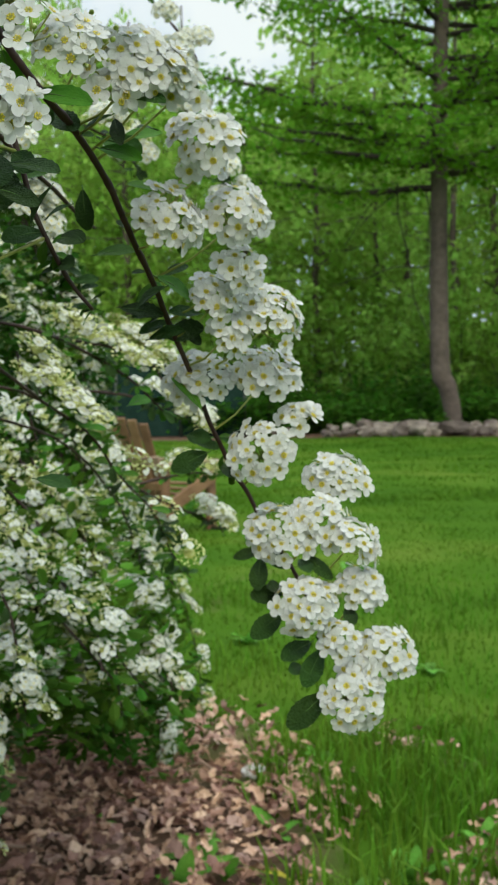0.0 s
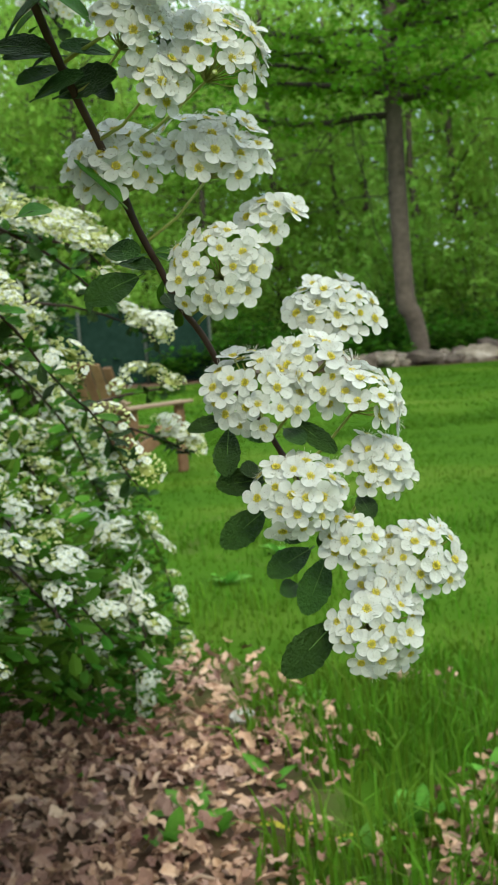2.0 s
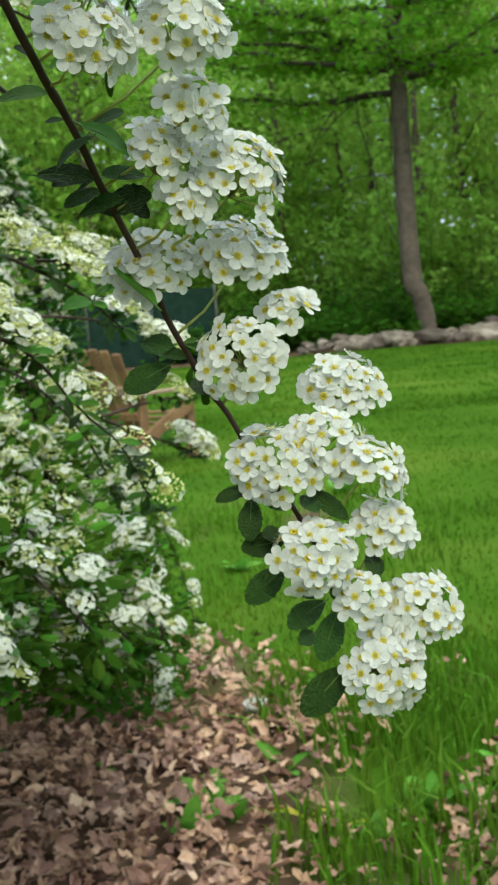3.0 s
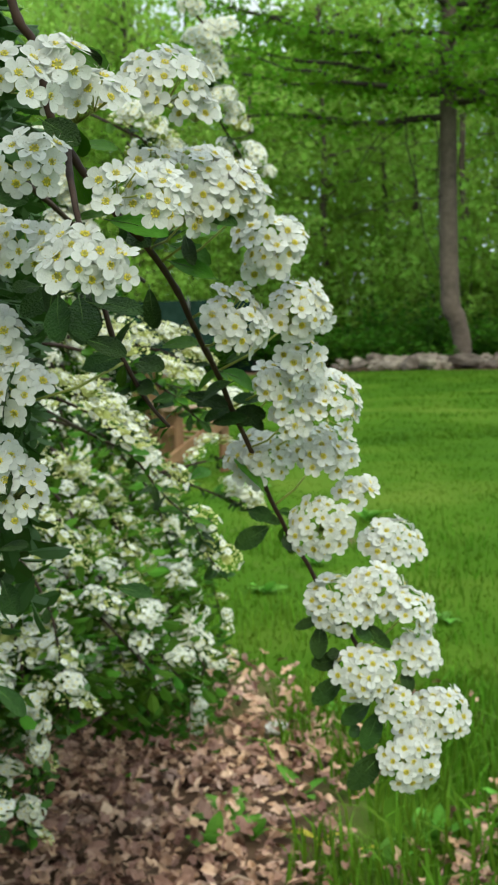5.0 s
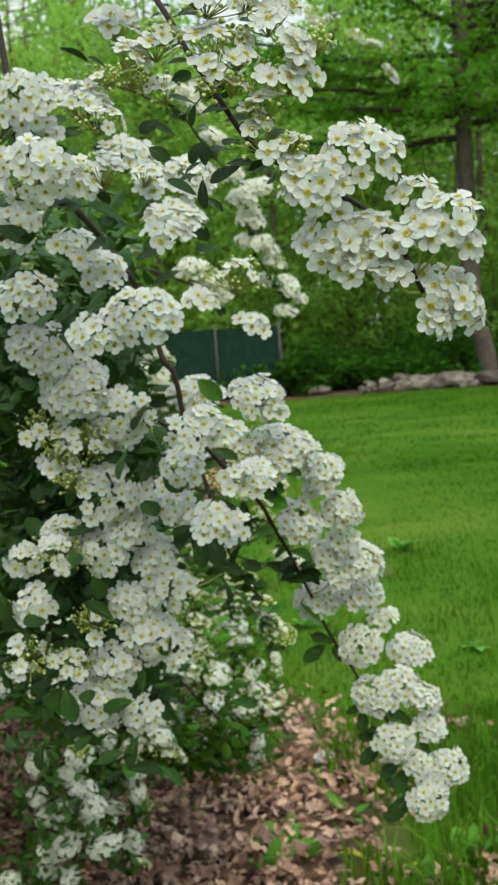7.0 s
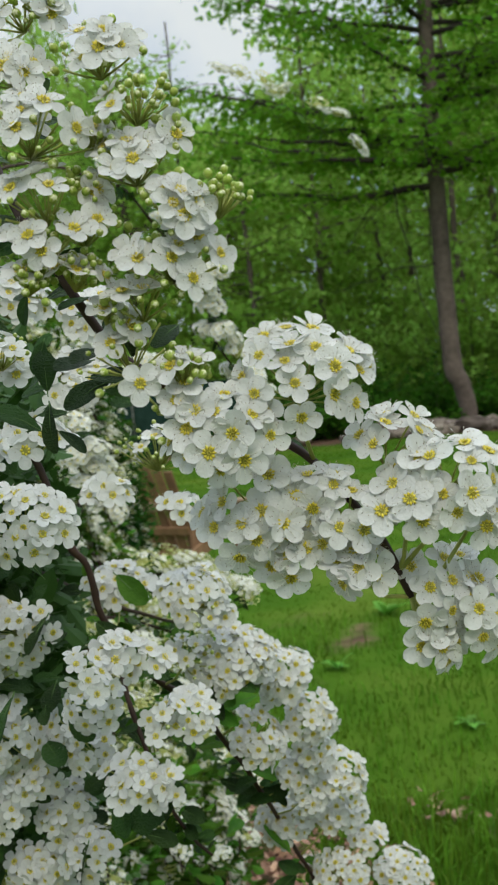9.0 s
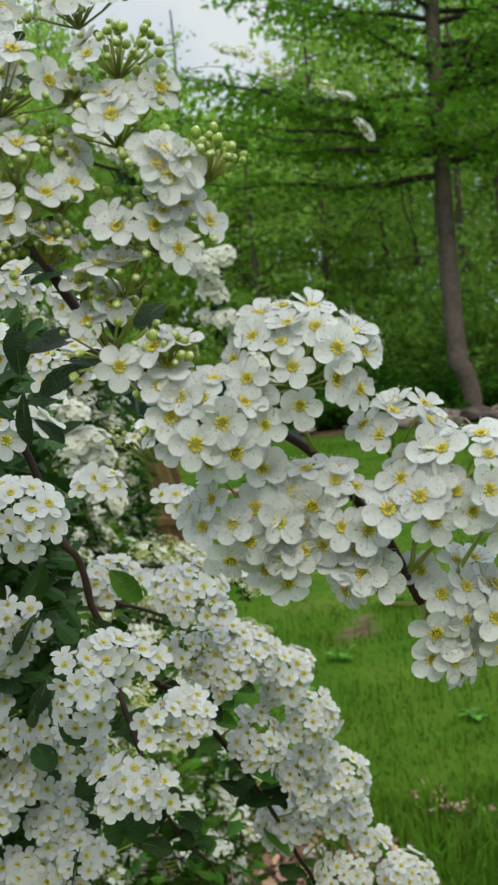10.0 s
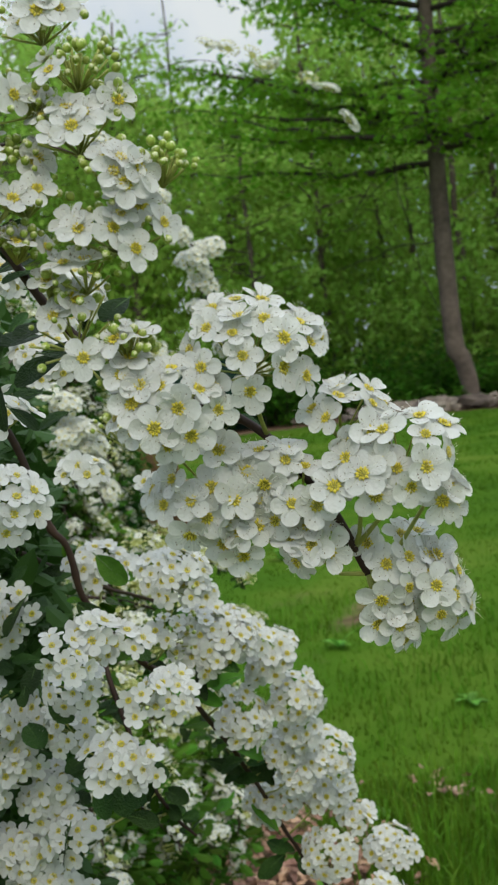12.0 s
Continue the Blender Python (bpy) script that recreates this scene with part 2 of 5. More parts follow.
# ---- ground ----
FAR_SCALE = 0.75
def bare_at(x, y):
    """How bare of grass the ground is: 0 lawn, 1 leaf litter."""
    x, y = x / FAR_SCALE, y / FAR_SCALE
    under = 1 - min(1, max(0, (math.hypot((x + 0.95) / 1.28, (y - 1.6) / 2.85) - 0.84 + 0.12 * noise.noise(Vector((x * 2, y * 2, 4)))) / 0.34))
    strip = math.exp(-((y - 2.75) / 0.85) ** 4) * min(1, max(0, (x + 0.1) * 3)) * math.exp(-(x / 1.6) ** 4) * (0.33 + 0.85 * noise.noise(Vector((x * 3.1, y * 3.1, 7))))
    back = min(1, max(0, (y - 26.4 - 0.3 * math.sin(x)) / 0.8))
    patch = (0.38 + 0.8 * noise.noise(Vector((x * 3.6, y * 2.1, 2)))) * math.exp(-(((x - 0.12) / 0.62) ** 2 + ((y - 6.2) / 1.1) ** 2))
    return max(under, strip, back, patch)


def height_at(x, y):
    return 0.015 * noise.noise(Vector((x * 0.7, y * 0.7, 0))) + 0.01 * noise.noise(Vector((x * 2.5, y * 2.5, 3)))


def ground():
    xs = [-400, -120, -50, -25] + [-14 + 0.5 * k for k in range(20)] + [-4 + 0.1 * k for k in range(81)] + [4.5 + 0.5 * k for k in range(20)] + [25, 50, 120, 400]
    ys = [-300, -80, -20, -8, -4] + [-2 + 0.1 * k for k in range(100)] + [8 + 0.5 * k for k in range(48)] + [33, 36, 42, 60, 120, 300, 900]
    verts = [(x, y, height_at(x, y)) for y in ys for x in xs]
    w = len(xs)
    faces = [(j * w + i, j * w + i + 1, (j + 1) * w + i + 1, (j + 1) * w + i) for j in range(len(ys) - 1) for i in range(w - 1)]
    me = solid("ground", verts, faces, [SOIL], smooth=True)
    att = me.attributes.new("bare", "FLOAT", "POINT")
    att.data.foreach_set("value", [bare_at(x, y) for x, y, _ in verts])
    return tagged(new("ground", me), "green mown lawn with brown leaf litter under the shrub", "ground", kind="structure")


GROUND = ground()


# ---- woodland ----
def leaf_cloud(centres, size, per, leaf, mats, name, flat=0.6, droop=0.4, seed=1):
    """Clumps of small folded leaves: centres (n, 3), clump radius, leaves a clump, leaf length."""
    rng = np.random.default_rng(seed)
    c = np.repeat(np.asarray(centres, float), per, axis=0)
    n = len(c)
    off = rng.normal(size=(n, 3)) * np.array([1, 1, flat]) * size * 0.55
    p = c + off
    a = rng.uniform(0, 2 * math.pi, n)
    tilt = rng.normal(-droop, 0.45, n)
    d = np.stack([np.cos(a) * np.cos(tilt), np.sin(a) * np.cos(tilt), np.sin(tilt)], 1)
    roll = rng.normal(0, 0.5, n)
    s = np.stack([-np.sin(a), np.cos(a), np.zeros(n)], 1)
    up = np.cross(d, s)
    s = s * np.cos(roll)[:, None] + up * np.sin(roll)[:, None]
    up = np.cross(d, s)
    ln = (leaf * rng.uniform(0.6, 1.3, n))[:, None]
    verts = np.stack([p, p + d * ln * 0.45 + s * ln * 0.34 - up * ln * 0.10, p + d * ln - up * ln * 0.12, p + d * ln * 0.45 - s * ln * 0.34 - up * ln * 0.10], 1).reshape(-1, 3)
    base = np.arange(n) * 4
    faces = np.concatenate([np.stack([base, base + 1, base + 2], 1), np.stack([base, base + 2, base + 3], 1)])
    me = bpy.data.meshes.new(name)
    me.from_pydata(verts.tolist(), [], faces.tolist())
    for m in mats:
        me.materials.append(m)
    me.update()
    return me


def limb(b, start, end, r0, r1, sag=0.0, wiggle=0.12, n=7, sides=6, mat=0):
    start, end = Vector(start), Vector(end)
    length = (end - start).length
    pts = []
    for k in range(n + 1):
        t = k / n
        p = start.lerp(end, t)
        p.z += sag * math.sin(math.pi * t) * length
        if 0 < k < n:
            p += Vector((random.uniform(-1, 1), random.uniform(-1, 1), random.uniform(-1, 1))) * wiggle * length / n
        pts.append(p)
    b.tube(pts, [r0 + (r1 - r0) * k / n for k in range(n + 1)], sides, mat)
    return pts


def main_tree():
    """The tall tree at the lawn's far edge, with layered horizontal boughs."""
    random.seed(11)
    tree = tagged(new("tree"), "tall deciduous tree with grey-brown trunk and layered green boughs", "tree")
    tree.location = (3.78, 28.2, 0)
    b = Build()
    b.tube(curve_points([(0.24, 0, -0.1), (0.22, 0, 0.5), (0.10, 0, 1.1), (-0.05, 0, 1.6), (-0.06, 0.05, 4.0), (-0.02, 0.1, 6.5), (0.05, 0.1, 9.5), (0.3, 0.1, 14), (0.3, 0.0, 17)], 5),
           [0.185 + 0.04 * min(1, k / 14) - 0.0035 * max(0, k - 14) for k in range(41)], 12)
    part("trunk", b.mesh("trunk", [BARK], True), tree)
    twigs = []
    boughs = [(5.9, 183, 5.4, 0.0), (6.4, 205, 4.6, 0.2), (6.5, 165, 5.0, 0.5), (6.2, 335, 4.2, 0.4), (6.4, 20, 4.5, 0.3), (6.6, 260, 3.8, -0.2), (6.9, 185, 5.6, 0.4), (7.3, 195, 5.6, 0.7), (7.7, 175, 5.3, 0.6), (6.5, 300, 3.8, -0.1)]
    boughs += [(z, random.uniform(0, 360), random.uniform(3.0, 5.2), random.uniform(0.2, 1.4)) for z in [6.7 + 0.27 * k for k in range(34)]]
    boughs += [(8.3, 350, 6, 0.6), (8.8, 12, 6, 0.6), (9.3, 335, 6, 0.5), (9.9, 5, 6, 0.5), (10.5, 345, 6, 0.6), (9.6, 25, 6, 0.4)]
    for z, turn, reach, rise in boughs:
        reach *= min(1.0, 1.15 - 0.055 * max(0, z - 7))
        a, b = radians(turn), Build()
        end = (math.cos(a) * reach, math.sin(a) * reach, z + rise)
        pts = limb(b, (-0.03, 0.08, z - 0.3), end, 0.085 if z < 6.8 else 0.07, 0.015, -0.03)
        for k in range(1, 8):
            for _ in range(2):
                c = a + random.choice((-1, 1)) * random.uniform(0.5, 1.2)
                ln = random.uniform(0.6, 1.5) * (1.1 - 0.06 * k)
                q = pts[k] + Vector((math.cos(c) * ln, math.sin(c) * ln, random.uniform(-0.25, 0.2)))
                limb(b, pts[k], q, 0.018, 0.006, 0, n=3, sides=4)
                twigs += [pts[k].lerp(q, t) for t in (0.35, 0.7, 1.0)]
            twigs.append(pts[k])
        part("limb", b.mesh("limb", [BARK_DARK], True), tree)
    # bare hanging twigs below the lowest bough
    for x0, z0, x1, z1 in ((-1.0, 5.7, -0.1, 1.3), (-0.35, 5.5, -0.25, 2.6), (-0.1, 3.9, -2.6, 3.4), (-1.3, 5.6, -2.2, 4.3), (-0.9, 5.6, -1.9, 4.7)):
        b = Build()
        limb(b, (x0, -0.1, z0), (x1, -0.2, z1), 0.022, 0.008, -0.08 if x1 > -1 else 0.02, 0.2, 8, 4)
        part("twig", b.mesh("twig", [BARK_DARK], True), tree)
    part("crown", leaf_cloud(twigs, 0.52, 11, 0.17, [CROWN], "crown", 0.42, 0.25, 5), tree)
    return tree


def wood_tree(seed, height, reach, low, mat, lean=0.0):
    random.seed(seed)
    tree = tagged(new("tree"), "slender woodland tree with light green spring leaves", "tree", "trees of the wood")
    b = Build()
    top = Vector((lean, 0, height * 0.95))
    pts = limb(b, (0, 0, -0.1), top, 0.16, 0.03, 0, 0.06, 9, 8)
    twigs = []
    for _ in range(46):
        z = random.uniform(low, height)
        k = z / height
        a = random.uniform(0, 2 * math.pi)
        r = reach * random.uniform(0.55, 1.0) * math.sin(math.pi * min(1, 0.22 + 0.78 * (1 - (z - low) / (height - low + 0.01)))) ** 0.6
        p = pts[0].lerp(top, k * 0.95)
        q = p + Vector((math.cos(a) * r, math.sin(a) * r, random.uniform(0, 0.6)))
        limb(b, p, q, 0.03, 0.008, 0, n=3, sides=4)
        twigs += [p.lerp(q, t) + Vector((random.uniform(-.3, .3), random.uniform(-.3, .3), random.uniform(-.3, .3))) for t in (0.3, 0.5, 0.7, 0.85, 1.0)]
    part("trunk", b.mesh("trunk", [BARK], True), tree)
    part("crown", leaf_cloud(twigs, 0.65, 15, 0.22, [mat], "crown", 0.55, 0.3, seed), tree)
    return tree


def bush(seed, width, height, mat, leaf=0.13):
    random.seed(seed)
    ob = tagged(new("bush"), "dark green undergrowth bush at the wood's edge", "bush", "undergrowth")
    b, tips = Build(), []
    for _ in range(26):
        a, r = random.uniform(0, 2 * math.pi), width * math.sqrt(random.random())
        q = Vector((math.cos(a) * r, math.sin(a) * r, height * random.uniform(0.25, 1.0) * (1 - 0.45 * (r / width) ** 2)))
        limb(b, (q.x * 0.2, q.y * 0.2, -0.05), q, 0.018, 0.005, 0.05, n=4, sides=4)
        tips += [q, q * 0.8, q * 0.6]
    tagged(part("stem", b.mesh("stem", [BARK_DARK], True), ob), kind="stuff")
    part("foliage", leaf_cloud(tips, 0.38, 22, leaf * 1.22, [mat], "foliage", 0.7, 0.2, seed), ob)
    return ob


FAR_FROM = set(bpy.data.objects)
main_tree()
WOOD_TREES = [wood_tree(21, 9.0, 2.3, 1.0, CROWN_HAZED), wood_tree(22, 11.0, 2.7, 2.0, CROWN_HAZED, 0.5), wood_tree(23, 7.5, 2.0, 0.6, CROWN_HAZED, -0.3)]
random.seed(5)
spots = []
for y, x0, x1, step in ((36, -14, 15, 4.6), (40, -15, 16, 3.2), (44, -17, 19, 3.2), (52, -20, 22, 3.4)):
    x = x0
    while x < x1:
        spots.append((x + random.uniform(-0.8, 0.8), y + random.uniform(-1.5, 1.5)))
        x += step
for k, (x, y) in enumerate(spots):
    src = WOOD_TREES[k % 3]
    # the wood is lower where the sky shows, and taller to either side
    tall = (9.0, 11.0, 7.5)[k % 3]
    side = x / y
    s = y * (0.262 if -0.107 < side < 0.02 else 0.40 if side > 0.085 else 0.315 if side > 0.05 else 0.36) * random.uniform(0.88, 1.05) / tall
    m = pose(x, y, 0, 0, 0, random.uniform(0, 360)) @ Matrix.Diagonal((1.0, 1.0, s, 1))
    if k < 3:
        src.matrix_basis = m
    else:
        t = copy_thing(src, pose(x, y, 0, 0, 0, random.uniform(0, 360)))
        t.scale = (1.0, 1.0, s)
far = np.random.default_rng(77)
far_spots = np.stack([far.uniform(-26, 28, 1500), far.uniform(56, 66, 1500), far.uniform(0, 15, 1500)], 1)
tagged(new("far_woods", leaf_cloud(far_spots, 1.6, 9, 0.85, [CROWN_HAZED], "far_woods", 0.8, 0.3, 8)), "dense light green woodland further back", "woods", kind="stuff")
SAPLINGS = [bush(35, 1.5, 4.2, CROWN_HAZED, 0.17), bush(36, 1.8, 5.2, CROWN_HAZED, 0.19)]
for k in range(44):
    x, y = -17 + 0.8 * k + random.uniform(-0.5, 0.5), (34.5, 39.0, 46.0)[k % 3] + random.uniform(-1, 1)
    m = pose(x, y, 0, 0, 0, random.uniform(0, 360))
    if k < 2:
        SAPLINGS[k].matrix_basis = m
    else:
        copy_thing(SAPLINGS[k % 2], m).scale = (1, 1, random.uniform(0.8, 1.2))
for ob in bpy.data.objects:
    if ob.name.startswith("bush"):
        tagged(ob, "light green sapling thicket inside the wood", "sapling", "saplings of the wood")
        ob.name = "sapling"
BUSHES = [bush(31, 1.3, 1.9, UNDER), bush(32, 1.6, 2.6, UNDER, 0.15), bush(33, 1.0, 1.3, UNDER, 0.11)]
spots = [(x + random.uniform(-0.4, 0.4), 29.6 + random.uniform(-0.4, 0.9)) for x in np.arange(-13, 14, 1.25)] + [(x + random.uniform(-0.5, 0.5), 31.6 + random.uniform(-0.6, 0.8)) for x in np.arange(-14, 15, 1.5)]
for k, (x, y) in enumerate(spots):
    src = BUSHES[k % 3] if y < 31 else BUSHES[1]
    m = pose(x, y, 0, 0, 0, random.uniform(0, 360))
    if k < 3:
        src.matrix_basis = m
    else:
        copy_thing(src, m).scale = (1, 1, random.uniform(0.5, 0.8))


def dead_tree():
    """A bare grey spire standing up out of the wood."""
    random.seed(19)
    tree = tagged(new("dead_tree"), "bare dead tree with a thin dark spire above the wood", "tree")
    tree.location = (-3.6, 46.0, 0)
    b = Build()
    pts = limb(b, (0, 0, -0.1), (0.1, 0, 15.4), 0.11, 0.03, 0, 0.03, 12, 7)
    part("trunk", b.mesh("trunk", [BARK_DARK], True), tree)
    for k in range(5, 12):
        for side in (-1, 1):
            b = Build()
            q = pts[k] + Vector((side * random.uniform(0.5, 1.5), random.uniform(-0.4, 0.4), random.uniform(-0.1, 0.8)))
            limb(b, pts[k], q, 0.025, 0.006, -0.03, n=5, sides=4)
            part("limb", b.mesh("limb", [BARK_DARK], True), tree)


dead_tree()


# ---- stones along the lawn's edge ----
def stone(seed, size):
    rng = random.Random(seed)
    bm = bmesh.new()
    bmesh.ops.create_icosphere(bm, subdivisions=2, radius=0.5)
    off = Vector((seed * 3.1, seed * 1.7, 0))
    for v in bm.verts:
        v.co *= 1 + 0.75 * noise.noise(v.co * 1.5 + off) + 0.2 * noise.noise(v.co * 4 + off)
        v.co = Vector((v.co.x * size[0], v.co.y * size[1], max(v.co.z, -0.3) * size[2]))
    me = bpy.data.meshes.new("stone")
    bm.to_mesh(me)
    bm.free()
    me.materials.append(STONE)
    return me


STONES = [stone(k, s) for k, s in enumerate([(0.55, 0.4, 0.4), (0.45, 0.35, 0.3), (0.7, 0.5, 0.45), (0.35, 0.3, 0.28), (0.5, 0.45, 0.32)])]
random.seed(8)
for k in range(120):
    x = 1.15 + k * 0.078 + random.uniform(-0.1, 0.1)
    row = k % 3
    ob = new("stone", STONES[(k * 7) % 5])
    s = random.uniform(0.38, 1.05) * (0.6 if x < 1.8 else 1.0)
    ob.matrix_basis = pose(x, 27.2 + row * 0.24 + random.uniform(-0.08, 0.08), 0.09 + 0.07 * row, random.uniform(-15, 15), random.uniform(-15, 15), random.uniform(0, 360)) @ Matrix.Diagonal((s * random.uniform(0.9, 1.4), s, s * random.uniform(0.65, 1.0), 1))
    tagged(ob, "rough grey-brown field stone in a low row", "stone", "stones along the lawn edge")
for x, y, s in ((3.05, 27.1, 0.85), (0.1, 28.0, 0.5), (3.95, 27.0, 0.8)):
    ob = tagged(new("stone", STONES[2]), "larger pale grey stone beside the stone row" if s > 0.6 else "small pale stone lying on the lawn", "stone", "stones along the lawn edge")
    ob.matrix_basis = pose(x, y, 0.22 * s, 0, 0, 40 * x) @ Matrix.Diagonal((s * 1.3, s, s * 0.8, 1))


# ---- fabric fence at the wood's edge ----
def net_fence():
    fence = tagged(new("fence"), "dark teal fabric fence on slim posts before the wood", "fence")
    fence.location = (0, 28.6, 0)
    random.seed(3)
    for k in range(5):
        b = Build()
        x = -0.75 - 1.5 * k
        b.tube([(x, 0, -0.1), (x, 0, 1.78)], 0.03, 8)
        part("post", b.mesh("post", [POST], True), fence)
        if k < 4:
            b = Build()
            n = 14
            verts = [(x - 1.5 * i / n, 0.045 + 0.02 * math.sin(i * 1.9) + 0.012 * (j % 2), 0.03 + 1.66 * j / 4) for j in range(5) for i in range(n + 1)]
            verts += [(p[0], p[1] + 0.006, p[2]) for p in verts]
            o = 5 * (n + 1)
            faces = [(j * (n + 1) + i, j * (n + 1) + i + 1, (j + 1) * (n + 1) + i + 1, (j + 1) * (n + 1) + i) for j in range(4) for i in range(n)]
            b.add(verts, faces + [tuple(o + q for q in reversed(f)) for f in faces])
            part("panel", b.mesh("panel", [NET], True), fence)


net_fence()


for ob in list(bpy.data.objects):
    if ob not in FAR_FROM and ob.parent is None:
        ob.matrix_basis = Matrix.Scale(FAR_SCALE, 4) @ ob.matrix_basis


# ---- garden chair ----
def garden_chair():
    chair = tagged(new("garden_chair"), "small weathered reddish wooden slatted garden chair on the lawn", "chair")
    chair.matrix_basis = pose(-0.54, 6.75, 0, 0, 0, 145) @ Matrix.Scale(0.66, 4)

    def board(name, lo, hi, mat, turn=None, label=""):
        b = Build()
        b.box(lo, hi, 0, turn, 0.006)
        part(name, b.mesh(name, [mat]), chair, label=label)

    for x in (-0.33, 0.33):
        board("front_leg", (x - 0.02, -0.32, 0), (x + 0.02, -0.22, 0.55), WOOD)
        board("rear_leg", (x - 0.05, -0.30, 0.0), (x - 0.01, 0.55, 0.11), WOOD, pose(0, 0, 0.28, -22, 0, 0))
        board("armrest", (x - 0.07, -0.38, 0.55), (x + 0.07, 0.42, 0.575), WOOD_TOP, None, "paler worn wooden armrest")
        board("arm_post", (x - 0.02, 0.26, 0.12), (x + 0.02, 0.34, 0.55), WOOD)
    for k in range(6):
        board("seat_slat", (-0.30, -0.30 + 0.1 * k, 0.36 - 0.035 * k), (0.30, -0.215 + 0.1 * k, 0.38 - 0.035 * k), WOOD)
    for k in range(6):
        x = -0.275 + 0.11 * k
        board("back_slat", (x - 0.045, -0.01, 0), (x + 0.045, 0.012, 0.72 + 0.07 * math.sin(math.pi * (k + 0.5) / 6)), WOOD, pose(0, 0.24, 0.2, -20, 0, 0))
    board("back_rail", (-0.31, 0.012, 0.18), (0.31, 0.04, 0.25), WOOD, pose(0, 0.24, 0.2, -20, 0, 0))
    board("back_rail", (-0.37, 0.012, 0.40), (0.37, 0.04, 0.47), WOOD_TOP, pose(0, 0.24, 0.2, -20, 0, 0))


garden_chair()


# ---- leaf litter, grass and weeds ----
def dead_leaf_shape(seed, length):
    """An oval, curled, lobed leaf outline with thickness."""
    rng = random.Random(seed)
    n = 6
    left, right, mid = [], [], []
    curl, bend = rng.uniform(-0.5, 0.9), rng.uniform(-0.6, 0.6)
    for k in range(n):
        t = k / (n - 1)
        w = 0.27 * math.sin(math.pi * min(1, 0.04 + t * 0.93)) ** 0.8 * (1 + 0.18 * math.cos(k * math.pi)) * rng.uniform(0.75, 1.2)
        c1, c2 = curl + rng.uniform(-0.5, 0.5), curl + rng.uniform(-0.7, 0.7)
        x, z = (t - 0.5) * math.cos(bend * t), 0.25 * math.sin(bend * t)
        mid.append((x, 0.02 * math.sin(6 * t), z))
        left.append((x, w * math.cos(c1), z + w * math.sin(c1)))
        right.append((x, -w * math.cos(c2), z + w * math.sin(c2)))
    verts = [(p[0] * length, p[1] * length, p[2] * length) for p in left + mid + right]
    faces = [(k, k + 1, n + k + 1, n + k) for k in range(n - 1)] + [(n + k, n + k + 1, 2 * n + k + 1, 2 * n + k) for k in range(n - 1)]
    return verts, faces


DEAD = [dead_leaf_shape(k, 0.048 + 0.006 * (k % 4)) for k in range(12)]


def litter():
    rng = random.Random(41)
    meshes = [solid("dead_leaf", v, f, [DEAD_LEAF]) for v, f in DEAD]
    near, rest = 0, Build()
    tries = 0
    while tries < 60000 and len(rest.f) < 13000 * 10:
        tries += 1
        x, y = rng.uniform(-1.3, 1.2), 1.2 + 2.4 * rng.random() ** 1.25
        if y > 2.7 and x > 0.2:
            continue
        w = bare_at(x, y) + 0.22 * noise.noise(Vector((x * 3, y * 3, 1)))
        if rng.random() > (w - 0.25) * 1.9:
            continue
        z = height_at(x, y) + rng.uniform(0.008, 0.045)
        m = pose(x, y, z, rng.gauss(0, 26), rng.gauss(0, 26), rng.uniform(0, 360))
        s = rng.uniform(0.30, 0.68)
        if near < 300 and 1.8 < y < 2.5 and -0.4 < x < 0.4:
            near += 1
            part("dead_leaf", meshes[tries % 12], GROUND, m @ Matrix.Diagonal((s, s, s, 1)))
        else:
            v, f = DEAD[tries % 12]
            rest.add([m @ (Vector(p) * s) for p in v], f)
    tagged(new("leaf_litter", rest.mesh("leaf_litter", [DEAD_LEAF_JOINED])), "brown dry fallen leaves covering the soil", "leaf litter", kind="stuff")
    b = Build()
    for _ in range(26):
        x, y = rng.uniform(-0.8, 0.04), rng.uniform(1.6, 2.5)
        a, ln = rng.uniform(0, math.pi), rng.uniform(0.04, 0.13)
        z = height_at(x, y) + 0.04
        b.tube([(x, y, z), (x + math.cos(a) * ln / 2, y + math.sin(a) * ln / 2, z + 0.01), (x + math.cos(a) * ln, y + math.sin(a) * ln, z)], rng.uniform(0.001, 0.0032), 5)
    tagged(new("fallen_twigs", b.mesh("fallen_twigs", [WOOD_TOP], True)), "pale dry fallen twigs among the dead leaves", "twigs", kind="stuff")


litter()


